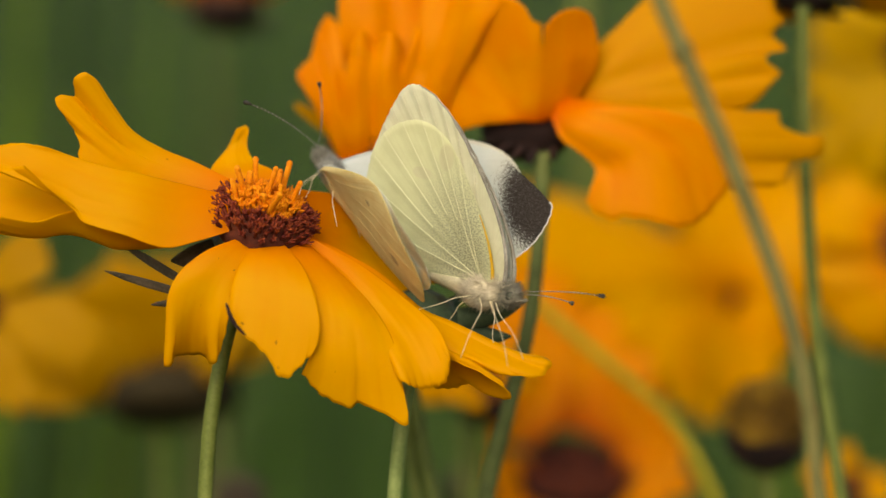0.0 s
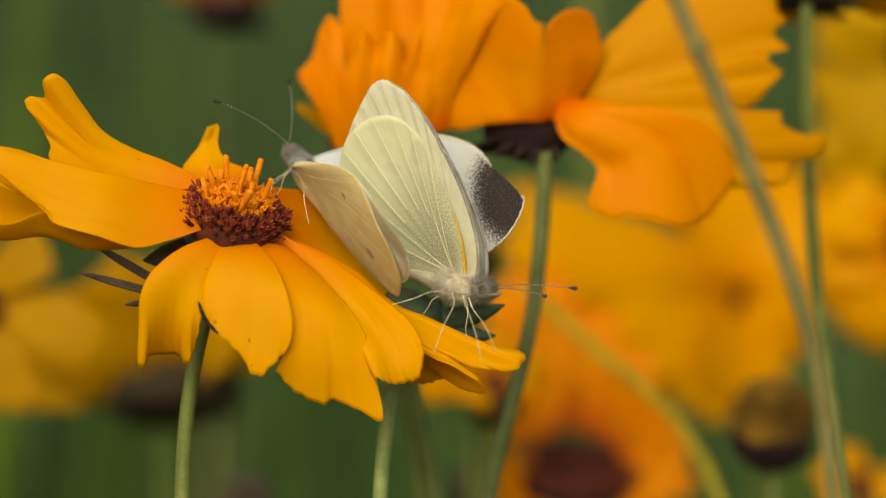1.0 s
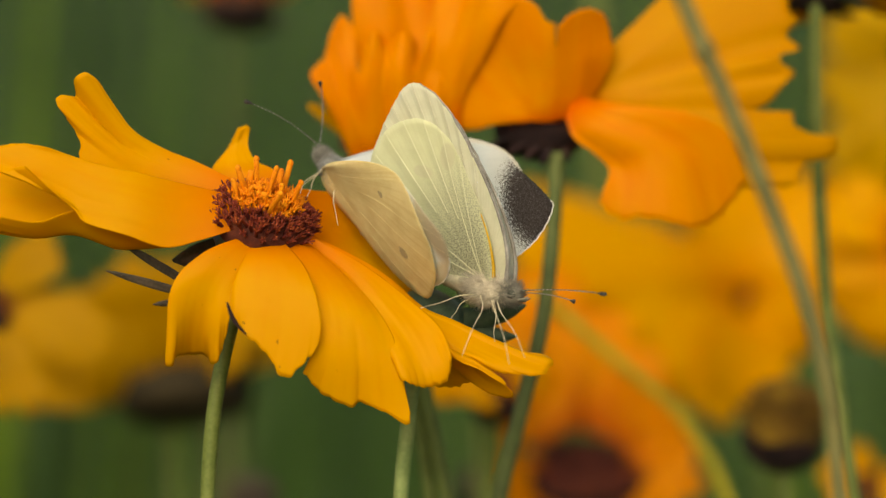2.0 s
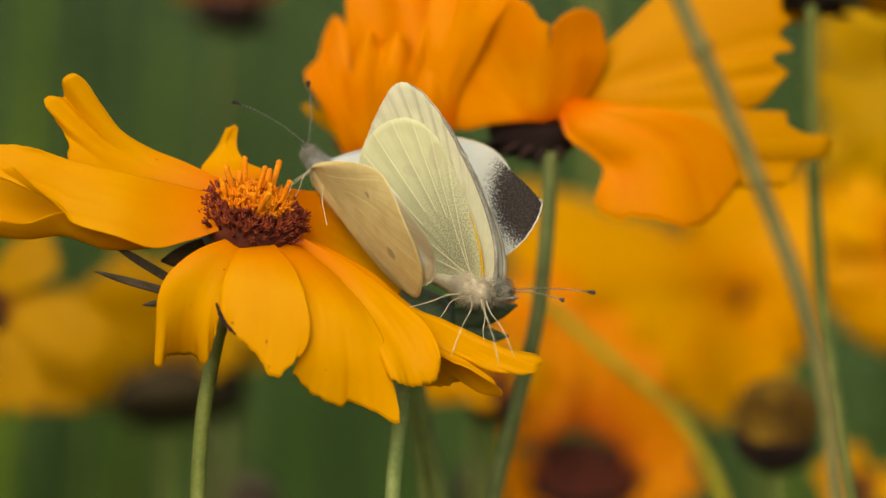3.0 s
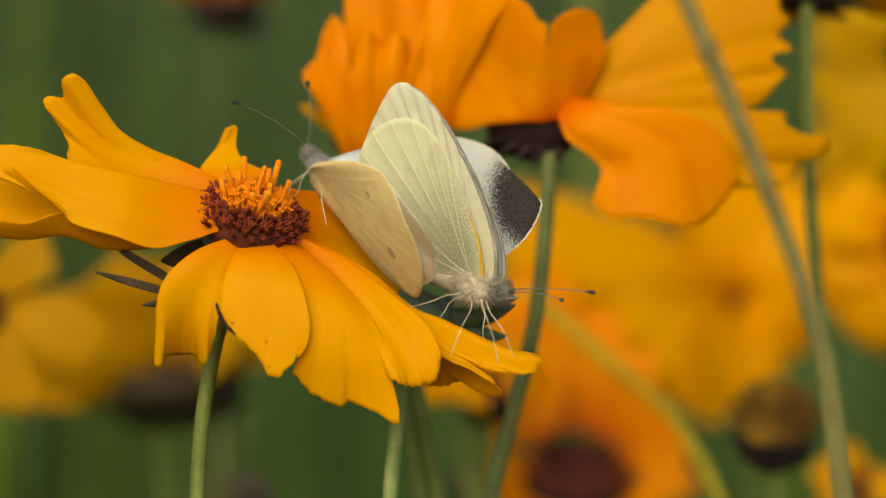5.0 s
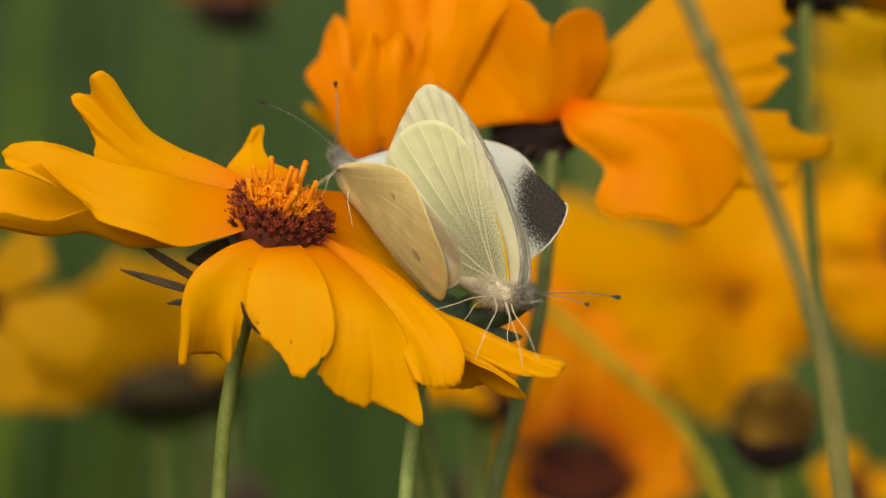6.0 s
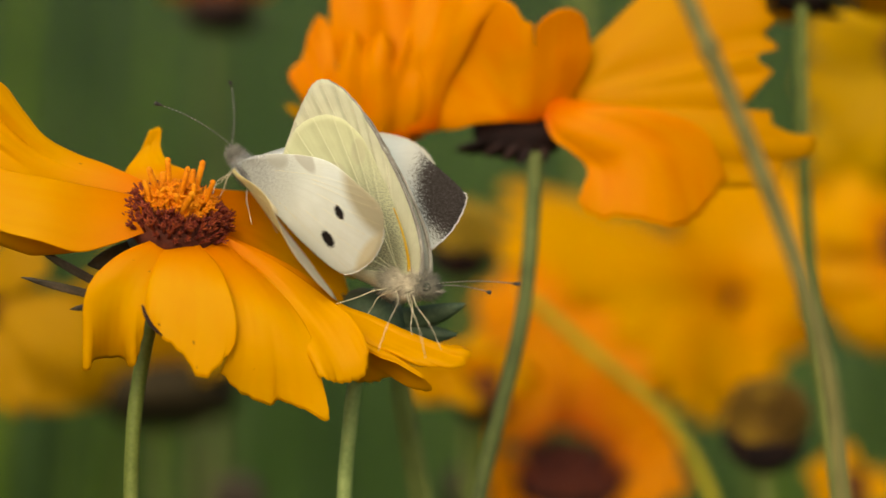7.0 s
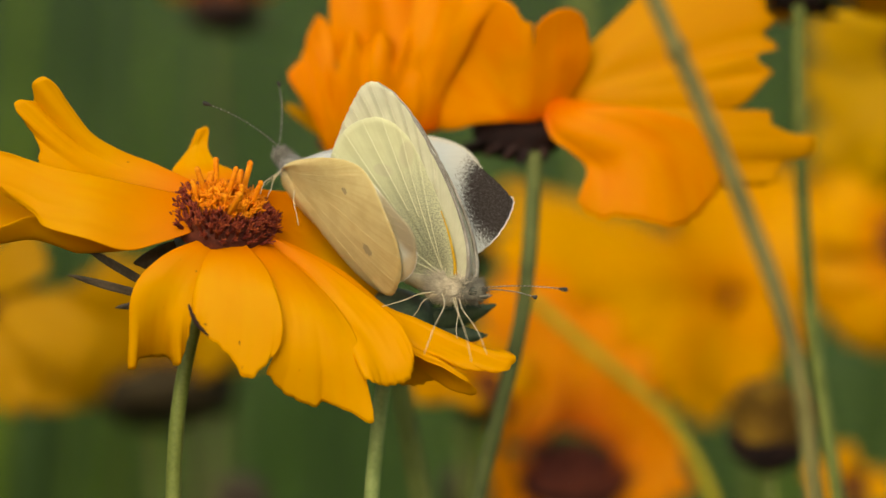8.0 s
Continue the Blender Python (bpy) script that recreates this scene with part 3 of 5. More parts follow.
    ray(PETAL, ((-17.1, -0.5, 0.1), (-12.6, -2.2, -4.7), (-9.5, -4.2, -8.5), (-6.6, -6.8, -13.0), (-5.3, -7.4, -15.4)),
        ((-16.2, -1, 1.4), (-9.9, -2, -2.0), (-4.2, -3, -6.3), (-0.8, -5, -9.3), (0.7, -7, -12.3), (0.8, -7, -14.2)),
        ((-4.5, -8, -16.2), (-2.7, -7, -16.8), (-1.1, -7, -16.6), (0.1, -7, -16.2), (0.6, -7, -15.1)), ((0.3, 0.25, 0.1, 0.6),), 0.55)
    part("petal", petal(((-17.6, 3, 3.9), (-12.9, 9, 2.9), (-7.4, 12, -1.0), (-1.7, 12, -7.4)), 12.0, (0.4, 0.7, 0.5), 121, 0.0, 3, 0.1, 0.05, 0.6, 0.16, 40, 33, belly=0.5), PETAL, plant)
    part("withered_edge", tube(Geo(), spline([(-25.9, -8.9, -6.5), (-25.5, -9.5, -7.7), (-24.8, -9.8, -9.0), (-23.6, -9.7, -10.3)], 14), [0.08 + 0.22 * math.sin(0.2 + i / 13 * 2.7) + 0.04 * (i % 3) for i in range(14)], 7, squash=0.5), CALYX, plant, "small withered brown edge")
    # the domed centre with its single florets
    disc = part("disc", ball(Geo(), centre - up * 0.6, (5.9, 5.9, 3.4), 10, 24, 0, ax, 0.05, random.Random(5)), MAROON, plant, "maroon and orange domed centre")
    rnd = random.Random(8)
    bud, tall = [], []
    for k in range(4):
        g = Geo()
        tube(g, [(0, 0, -0.5), (0.05, 0, 0.4), (0.1, 0.05, 0.9), (0.12, 0.1, 1.2)], [0.26, 0.32, 0.38, 0.2], 6)
        for q in range(5):
            a = q * 1.257 + k
            x, y = math.cos(a), math.sin(a)
            tube(g, [(0.1, 0, 1.0), (0.1 + 0.3 * x, 0.3 * y, 1.4 + 0.1 * (q % 2)), (0.1 + 0.5 * x, 0.5 * y, 1.75 + 0.25 * (q % 3)), (0.1 + 0.62 * x, 0.62 * y, 1.7 + 0.3 * (q % 2))], [0.16, 0.15, 0.12, 0.06], 4, slot=1)
        bud.append(g.mesh("floret", [FLORET_DARK, FLORET_RED]))
        h = (1.3, 2.5, 3.3, 4.0)[k]
        g = Geo()
        tube(g, [(0, 0, -0.4), (0.05, 0, h * 0.5), (0.15, 0.05, h * 0.8), (0.2, 0.1, h)], [0.30, 0.36, 0.38, 0.36], 8)
        if k:
            ball(g, (0.2, 0.1, h), (0.40, 0.40, 0.38), 6, 9, 0, None, 0.25, rnd)
        else:
            for q in range(5):
                a = q * 1.257
                x, y = math.cos(a), math.sin(a)
                tube(g, [(0.2, 0.1, h - 0.2), (0.2 + 0.35 * x, 0.1 + 0.35 * y, h + 0.4), (0.2 + 0.6 * x, 0.1 + 0.6 * y, h + 0.6 + 0.3 * (q % 2))], [0.22, 0.18, 0.08], 4)
        tall.append(g.mesh("floret", [FLORET]))
    count = 300
    for k in range(count):
        a = k * 2.39996
        q = math.sqrt((k + 0.5) / count)
        d = V((q * math.cos(a), q * math.sin(a), math.sqrt(max(0.0, 1 - q * q)) * 0.7))
        p = centre - up * 0.7 + ax @ V((d.x * 6.2, d.y * 6.2, d.z * 5.6))
        w = (ax @ V((d.x * 0.75, d.y * 0.75, d.z + 0.45))).normalized()
        inner = q < 0.60 + 0.14 * rnd.random()
        lone = inner and k % 11 == 7
        me = tall[(3, 1, 2, 3, 2, 1, 3)[k // 11 % 7] if lone else 0] if inner else bud[k % 4]
        ob = new("floret", me)
        ob.parent = disc
        s = rnd.uniform(0.75, 1.1) * (1.05 if lone else 0.75 if inner else 0.78)
        ob.matrix_basis = Matrix.LocRotScale((p - ORIGIN[disc.name]) * 0.001, (w + V((rnd.uniform(-.22, .22), rnd.uniform(-.22, .22), 0))).to_track_quat("Z", "Y") @ Matrix.Rotation(rnd.uniform(0, 6.28), 3, "Z").to_quaternion(), (s, s, s * rnd.uniform(0.75, 1.25)))
    return plant


MAIN = main_flower()


# a bud on its own stalk close behind the large flower
def side_bud():
    plant = thing("coreopsis_bud", (-6.0, 9, -32.3), "grey-green coreopsis bud with leafy bracts", "flower bud")
    stem_part(plant, [(-2.7, 9, -10.5), (-4.4, 9, -16.8), (-5.2, 9, -22.4), (-5.8, 9, -28.1), (-6.1, 9, -32.3)], 0.95, mat=PALE_STEM)
    c = V((-2.0, 9, -8.7))
    part("bud", ball(Geo(), c, (4.5, 4.5, 3.5), 8, 14, 0, frame_of((0.5, 0.1, 0.8)), 0.1, random.Random(3)), TEAL_LEAF, plant)
    for b in ((9.6, 6, -7.0), (8.5, 8, -10.9), (4.3, 6, -12.2), (-5.9, 12, -5.6), (-0.3, 2, -11.0), (2.6, 13, -5.6)):
        part("bract", bract_geo(c, b, 3.4, (0.2, -0.4, 1), 5, (0, 0, -1.0)), TEAL_LEAF, plant)
    return plant


SIDE = side_bud()


# the orange flower seen from below, with its dark calyx, behind the butterflies
def upper_flower():
    plant = thing("coreopsis", (5.4, 31, -33.9), "orange coreopsis flower seen from below its dark calyx", "flower", "coreopsis flowers")
    c = V((10.9, 36, 15.4))
    stem_part(plant, [(13.1, 33, 12.7), (12.7, 33, 3.1), (11.4, 32, -8.8), (8.6, 31, -20.6), (6.5, 31, -28.7), (5.4, 31, -33.9)], 1.05, mat=GREY_STEM)
    cal = part("calyx", ball(Geo(), c, (6.3, 4.8, 3.6), 8, 18, 0, frame_of((0.1, 0.35, 0.9)), 0.1, random.Random(6)), CALYX, plant, "dark brown calyx")
    for b in ((2.6, 34, 13.0), (6.4, 32, 12.3), (8.9, 31, 11.6), (14.8, 32, 11.6), (16.3, 34, 13.3), (11.4, 31, 11)):
        part("bract", bract_geo(c, b, 3.8, (0.5, -0.5, 0.5), 7), CALYX, cal)
    def ray(mat, left, right, end, folds=(), bulge=0.0, drop=None, wave=0.1):
        seed = 200 + len([o for o in plant.children if o.name.startswith("petal")])
        part("petal", edged_petal(left, right, end, seed, folds, bulge, drop, wave), mat, plant)

    ray(PETAL_WARM, ((16.7, 33, 18.2), (27.0, 31, 18.4), (36.6, 31, 18.2), (44.0, 33, 18.0)),
        ((17.1, 33, 17.0), (26.9, 30, 11.5), (35.1, 31, 8.0), (42.1, 33, 8.4)),
        ((44.5, 33, 16.1), (47.2, 34, 15.2), (49.5, 35, 15.0), (50.1, 35, 13.7), (49.0, 35, 12.0), (45.9, 34, 11.4), (45.0, 33, 8.8), (43.6, 33, 8.2)), ((0.4, 0.19, 0.36, 0.2), (0.75, 0.15, -0.27, 0.3)), 0.5)
    ray(PETAL_WARM, ((16.0, 34, 19.2), (19.7, 33, 25.9), (23.4, 33, 29.7), (27.2, 34, 33.5), (30.9, 35, 37.3)),
        ((16.7, 33, 18.1), (23.3, 31, 17.6), (30.7, 31, 17.3), (35.8, 32, 18.0)),
        ((37.3, 36, 38.1), (43.0, 35, 34.7), (43.7, 34, 31.3), (44.8, 34, 29.9), (43.4, 34, 28.1), (45.1, 34, 26.2), (42.1, 33, 25.0), (44.5, 34, 23.1), (42.8, 33, 21.4), (41.2, 33, 19.3), (38.6, 33, 18.3)), ((0.3, 0.15, 0.41, 0.2), (0.5, 0.12, -0.36, 0.2), (0.75, 0.15, 0.36, 0.3)), 0.6)
    ray(PETAL_ORANGE, ((9.0, 30, 16.5), (5.6, 31, 16.3), (2.5, 33, 15.6), (0.3, 35, 15.8)),
        ((13.4, 30.5, 16.6), (13.2, 28.5, 21.4), (12.9, 26.5, 25.8), (12.7, 25.5, 29.1)),
        ((-1.6, 35, 19.1), (-1.2, 34, 23.2), (0.4, 31, 27.6), (4.0, 28, 31.3), (7.1, 26, 32.8), (8.6, 25.5, 32.5), (10.1, 25.3, 31.8), (11.5, 25.3, 29.7)), ((0.45, 0.15, -0.36, 0.2), (0.75, 0.15, 0.36, 0.2)), 0.5)
    ray(PETAL_ORANGE, ((12.4, 30, 16.6), (12.8, 27, 23.6), (13.0, 25.2, 28.6)),
        ((15.4, 31, 17.2), (18.4, 31, 20.8), (20.2, 30, 24.4), (19.9, 29, 28.6)),
        ((14.7, 25.5, 30.3), (17.0, 26.5, 31.1), (18.9, 28, 30.5)), ((0.5, 0.2, 0.18, 0.2),), 0.2)
    ray(PETAL_ORANGE, ((14.1, 28.5, 17.2), (15.2, 27.5, 14.3), (17.7, 27, 12.4), (19.7, 27, 10.3), (19.0, 26, 7.8), (18.4, 26, 6.1)),
        ((15.6, 31, 19.8), (21.6, 27, 18.7), (29.0, 27, 17.8), (35.1, 29, 15.1), (38.1, 31, 9.1)),
        ((20.0, 26, 4.6), (21.7, 26, 3.8), (23.5, 26, 4.2), (26.7, 26, 3.7), (30.6, 27, 2.8), (34.2, 29, 4.2)), ((0.12, 0.12, -0.45, 0.05), (0.4, 0.2, 0.45, 0.2), (0.72, 0.12, -0.36, 0.2)), 0.6)
    return plant


UPPER = upper_flower()


# the ruffled orange flower beside it
def ruffled_flower():
    plant = thing("coreopsis", (-1.1, 39, -34.4), "ruffled orange coreopsis flower with crowded upright petals", "flower", "coreopsis flowers")
    c = V((-9.5, 39, 13.5))
    stem_part(plant, [(-9.4, 39, 11.4), (-7, 39, -3), (-4, 39, -19.4), (-1.1, 39, -34.4)], 1.0)
    head_disc(plant, c, (-0.2, -0.1, 1), 5.0, 3.0, DISC, 9)
    cal = part("calyx", ball(Geo(), c - V((0, 0, 2)), (4.6, 4.6, 2.4), 7, 14, 0, None, 0.1, random.Random(7)), CALYX, plant)
    for b in ((-15.5, 38, 11.4), (-11.5, 36, 10.2), (-4.7, 38, 10.6)):
        part("bract", bract_geo(c, b, 2.4, (0.5, -0.5, 0.5), 7), CALYX, cal)
    def ray(mat, left, right, end, folds=(), bulge=0.0, drop=None, wave=0.1):
        seed = 300 + len([o for o in plant.children if o.name.startswith("petal")])
        part("petal", edged_petal(left, right, end, seed, folds, bulge, drop, wave), mat, plant)

    ray(PETAL_ORANGE, ((-9.9, 34, 14.2), (-12.8, 34, 23.8), (-13.7, 34, 29.8), (-13.8, 34, 33.5)),
        ((-1.8, 34, 14.9), (-0.1, 34, 21.6), (0.4, 34, 28.3), (0.4, 34, 34.2)),
        ((-10.7, 34, 35.1), (-7.0, 35, 34.3), (-3.1, 34, 35.6)), ((0.3, 0.12, 0.48, 0.2), (0.5, 0.12, -0.48, 0.2), (0.75, 0.12, 0.48, 0.2)), 0.4, wave=0.4)
    ray(PETAL_ORANGE, ((-3.6, 33, 14.9), (-3.4, 32, 23.7), (-3.1, 32, 30.4), (-1.8, 33, 34.2)),
        ((0.4, 34, 15.5), (1.3, 32, 20.7), (4.3, 28.6, 26.0), (7.7, 25.2, 32.2)),
        ((2.5, 30, 35.9), (6.2, 27, 34.3)), ((0.35, 0.12, -0.4, 0.2), (0.7, 0.12, 0.4, 0.2)), 0.4, wave=0.4)
    ray(PETAL_ORANGE, ((-13.4, 36, 11.0), (-16.2, 34, 17.1), (-17.6, 33, 19.8), (-19.1, 33, 22.1)),
        ((-10.6, 35, 11.2), (-12.0, 33, 17.9), (-12.9, 33, 23.8), (-13.5, 34, 29.2)),
        ((-19.0, 33, 23.3), (-17.5, 33, 25.0), (-17.0, 33, 26.7), (-16.4, 33, 28.7), (-15.1, 34, 30.7)), ((0.35, 0.12, -0.4, 0.1), (0.65, 0.12, 0.4, 0.1)), 0.4, wave=0.35)
    ray(PETAL_ORANGE, ((-12.6, 35, 11.2), (-13.0, 32, 19.3), (-12.7, 31, 24.4), (-12.3, 32, 27.0)),
        ((-6.8, 35, 11.4), (-5.8, 32, 17.8), (-5.2, 31, 22.9), (-5.3, 32, 27.3)),
        ((-10.6, 31, 28.5), (-8.9, 33, 27.0), (-6.9, 31, 28.3)), ((0.25, 0.11, 0.44, 0.1), (0.5, 0.11, -0.48, 0.1), (0.78, 0.11, 0.44, 0.1)), 0.3, wave=0.4)
    ray(PETAL_ORANGE, ((-7.6, 35, 11.8), (-6.9, 32, 19.3), (-5.2, 31, 24.6), (-3.7, 32, 28.8)),
        ((-1.6, 35, 14.8), (0.1, 33, 17.9), (0.5, 32, 21.5), (0.1, 32, 25.5)),
        ((-2.5, 32, 29.5), (-1.5, 33, 28.1), (-0.3, 32, 27.4)), ((0.3, 0.11, -0.44, 0.1), (0.6, 0.12, 0.48, 0.1)), 0.3, wave=0.4)
    part("petal", petal((c, (-14.3, 39, 14), (-17.1, 37, 17.6), (-19.7, 37, 19.1)), 1.8, (0, 0.3, 1), 320, 0.2, 1, 0.1, 0.1), PETAL_SHADED_OCHRE, plant)
    return plant


RUFFLED = ruffled_flower()


def fan_flower(label, c, tips, width, mat, stem, seed, disc_r=4.5, bulge=(0, -4, 0), normal=(0, 0.3, 0.95), stem_r=0.95, start=0.08, disc_mat=None, deep=2.4, under=None, heart=0.0):
    """A coreopsis with rays reaching to given stage places; some overlap and some hang."""
    rnd = random.Random(seed)
    c = V(c)
    plant = thing("coreopsis", stem[-1], label, "flower", "coreopsis flowers")
    stem_part(plant, stem, stem_r)
    ax = frame_of(normal)
    z = ax @ V((0, 0, 1))
    part("calyx", ball(Geo(), c - z * 1.8, (disc_r, disc_r, deep), 7, 14, 0, ax, 0.1, rnd), under or CALYX, plant)
    head_disc(plant, c, z, disc_r, 2.4, disc_mat or DISC, seed)
    for k, tip in enumerate(tips):
        t = V(tip)
        begin = max(start, min(0.7, heart / (t - c).length))
        a = c.lerp(t, begin) + z * 0.4
        b = V(bulge) * rnd.uniform(0.6, 1.3)
        p = (a, c.lerp(t, max(0.35, begin + 0.1)) + b, c.lerp(t, max(0.7, begin + 0.15)) + b * 0.8, t)
        side = (t - c).cross(V((0, -1, 0)) + z * 0.5 + V((rnd.uniform(-.4, .4), 0, rnd.uniform(-.4, .4))))
        part("petal", petal(p, width * rnd.uniform(0.85, 1.15), side, seed * 17 + k, rnd.uniform(-0.2, 0.25), 3, rnd.uniform(0.08, 0.15),
                            rnd.uniform(0.05, 0.14), 0.4, 0.16, 18, 17, rnd.uniform(-15, 15)), mat, plant)
    return plant


# softer flowers further off
FAR = []
FAR.append(fan_flower("yellow coreopsis flower hanging far behind the butterflies", (49.3, 170, -8.5),
              ((7.2, 150, 6.9), (8.9, 153, -0.8), (10.0, 150, -9.1), (19.0, 150, -13.8), (25.5, 150, -19.3), (37.5, 150, -25.8), (46.5, 157, -26.0), (56.0, 165, -19.5), (20.5, 170, 4.0), (36.5, 177, 4.5), (45.5, 177, 21.0), (58.0, 177, 17.0), (66.0, 172, 6.0)),
              20, PETAL_YELLOW, [(50.5, 173, -11.4), (52.4, 173, -26.8), (52.9, 173, -44.1)], 11, 0.9, (0, -5, 0), (0.2, 0.8, 0.4)))
FAR.append(fan_flower("red-hearted orange coreopsis flower low behind the leaves", (20.2, 124, -35.0),
              ((9.9, 143, -3.4), (14.8, 146, -1.9), (7.6, 135, -12.1), (20.2, 143, -7.7), (27.8, 140, -13.5), (34.0, 132, -22.3), (35.6, 119, -38.0), (8.4, 122, -22.8), (34.5, 116, -40.8), (18.7, 113, -45.8), (7.5, 116, -40.0)),
              15, PETAL_RED, [(19.9, 126, -40.7), (20.2, 127, -46.1), (20.2, 127, -49.6)], 12, 9.5, (0, 3, 1), (0.05, -0.36, 0.93), start=0.22, disc_mat=MAROON, heart=7.0))
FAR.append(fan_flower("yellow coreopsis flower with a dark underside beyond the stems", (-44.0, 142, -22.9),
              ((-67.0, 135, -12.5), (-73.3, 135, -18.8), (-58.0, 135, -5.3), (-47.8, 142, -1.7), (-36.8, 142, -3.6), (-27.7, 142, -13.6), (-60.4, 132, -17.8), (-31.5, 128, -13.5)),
              14, PETAL_SHADED_OCHRE, [(-45.5, 142, -23.6), (-46.1, 144, -32.8), (-45.6, 144, -42.0)], 13, 11.5, (0, -2, 4), (-0.1, 0.3, 0.95), deep=3.6, under=DARK_OLIVE, disc_mat=DARK_OLIVE))
FAR.append(fan_flower("orange coreopsis flower partly hidden at the edge of the clump", (78.8, 169, 33.5),
              ((62.6, 169, 40.2), (61.6, 169, 23.9), (64.9, 169, 10.6), (72.1, 169, 6.8), (68.3, 169, 45.9), (81.6, 169, 10.6)),
              15, PETAL_DULL, [(79.2, 171, 30.7), (80.5, 176, -5.7), (80.6, 176, -44.3)], 14))
FAR.append(fan_flower("orange coreopsis flower among green stems", (73.5, 142, 1.0),
              ((60.2, 142, 8.3), (59.8, 142, -1.7), (63.4, 142, -13.6), (69.8, 142, -17.2), (65.9, 148, 10.2), (78.9, 142, -14.5)),
              13, PETAL, [(73.8, 143, -0.8), (74.7, 146, -23.8), (74.9, 146, -42.1)], 15, 3.5))
FAR.append(fan_flower("small yellow coreopsis flower near the seed head", (64.6, 128, -38.2),
              ((58.4, 128, -33.3), (61.7, 128, -30.6), (66.4, 128, -34.2), (70.8, 128, -35.5), (58.4, 124, -37.9)),
              7, PETAL_YELLOW, [(64.8, 130, -40.1), (65.0, 130, -45.4), (65.0, 130, -49.9)], 16, 2.6, (0, -2, -1)))
FAR.append(fan_flower("golden coreopsis flower below the large one", (6.7, 108, -22.6),
              ((-5.8, 101, -20.6), (-2.2, 105, -16.6), (3.2, 108, -14.6), (11.0, 111, -15.4), (13.5, 105, -20.3), (1.5, 101, -23.2)),
              8, PETAL, [(6.7, 108, -24.3), (6.0, 111, -35.3), (5.9, 111, -39.6)], 17, 4.0, (0, -2, 3)))
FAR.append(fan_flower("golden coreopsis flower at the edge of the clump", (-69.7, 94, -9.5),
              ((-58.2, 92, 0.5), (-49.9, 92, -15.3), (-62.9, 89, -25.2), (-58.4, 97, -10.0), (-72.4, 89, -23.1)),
              9, PETAL_SHADED_OCHRE, [(-69.9, 94, -11.2), (-71.0, 97, -30.2), (-71.0, 97, -38.6)], 18, 4.5, (0, -2, 3)))
FAR.append(wild_flower("dark-centred faded coreopsis flower", (-35.3, 142, 39.5), (0, 0.2, 0.95), 10, 8, 8, 6, 40, 30, PETAL_RED, 5.5,
               [(-35.3, 142, 36.5), (-34.9, 144, 3.7), (-34.4, 144, -42.0)], 19, stem_r=0.5, calyx=1.3, stem_mat=SHADE_STEM))
FAR.append(wild_flower("yellow coreopsis flower high on a tall green stalk", (49.2, 50, 35.8), (0.15, 0.3, 0.95), 5, 8, 17, 12, 25, 30, PETAL_YELLOW, 5.5,
               [(48.6, 48, 33.7), (48.5, 48, 22.2), (49.0, 48, 7.0), (50.6, 49, -12.2), (52.9, 49, -27.5), (54.1, 49, -35.2)], 20, stem_r=0.95))


def spent_head(label, centre, r, stem, seed, top):
    """A round seed head: brown below, a dome of faded florets on top."""
    plant = thing("coreopsis_seed_head", stem[-1], label, "flower bud", "seed heads")
    c = V(centre)
    stem_part(plant, stem, 0.9)
    part("calyx", ball(Geo(), c - V((0, 0, r * 0.25)), (r, r, r * 0.9), 9, 16, 0, None, 0.06, random.Random(seed)), CALYX, plant, "dark brown calyx")
    head_disc(plant, c + V((0, -r * 0.15, r * 0.03)), (0.1, -0.5, 0.85), r * 0.95, r * 0.85, top, seed, 120, 1.1)
    return plant


FAR.append(spent_head("round coreopsis seed head, olive over a brown calyx", (46.8, 80, -25.4), 6.1, [(46.8, 80, -30.6), (47.2, 80, -34.2), (47.4, 80, -41.5)], 31, SEEDS))
FAR.append(spent_head("round brown coreopsis seed head behind the butterflies", (2.7, 108, 1.4), 5.2, [(2.8, 108, -2.5), (3.5, 111, -22.3), (3.8, 111, -39.6)], 32, OLIVE))
FAR.append(spent_head("small brown coreopsis seed head low in the grass", (-32.4, 140, -41.0), 3.6, [(-32.4, 140, -44.0), (-32.0, 142, -60.0), (-31.8, 143, -80.0)], 33, BRACT_GREY))
FAR.append(spent_head("small brown coreopsis seed head low in the grass", (4.4, 140, -39.6), 3.8, [(4.4, 140, -42.6), (4.8, 142, -60.0), (5.0, 143, -80.0)], 34, BRACT_GREY))


def stalk(label, pts, r, node_at=None, twig=None, mat=None):
    plant = thing("flower_stalk", pts[-1], label, "stalk", "bare stalks")
    stem_part(plant, pts, r, mat=mat)
    if node_at:
        part("node", ball(Geo(), node_at, (r * 1.25, r * 1.25, r * 1.5), 8, 12), mat, plant)
        part("leaf", bract_geo(node_at, twig, 0.9, (0, -1, 0.3), 4), mat, plant)
    return plant


BENT = stalk("tall leaning green stalk close to the viewer", [(21.5, -50, 31.8), (24.2, -50, 25.1), (28.3, -50, 16.0), (32.7, -50, 5.5), (37.0, -50, -6.0), (39.4, -50, -15.9), (40.7, -50, -28.1)], 0.95,
             (25.9, -50, 21.4), (25.6, -50.4, 22.9), OLIVE_GREY)
stalk("thin olive stalk behind the butterflies", [(11.5, 92, -6.0), (15.6, 92, -9.5), (24.3, 92, -17.0), (32.7, 92, -24.1), (37.7, 92, -31.6), (40.6, 92, -38.5)], 0.8, mat=OLIVE_STEM)
stalk("blurred green stalk far behind the flowers", [(24.7, 202, 50.4), (25.2, 202, 34.3), (25.7, 202, 4.1), (26.2, 202, -46.1)], 1.9, mat=STEM)
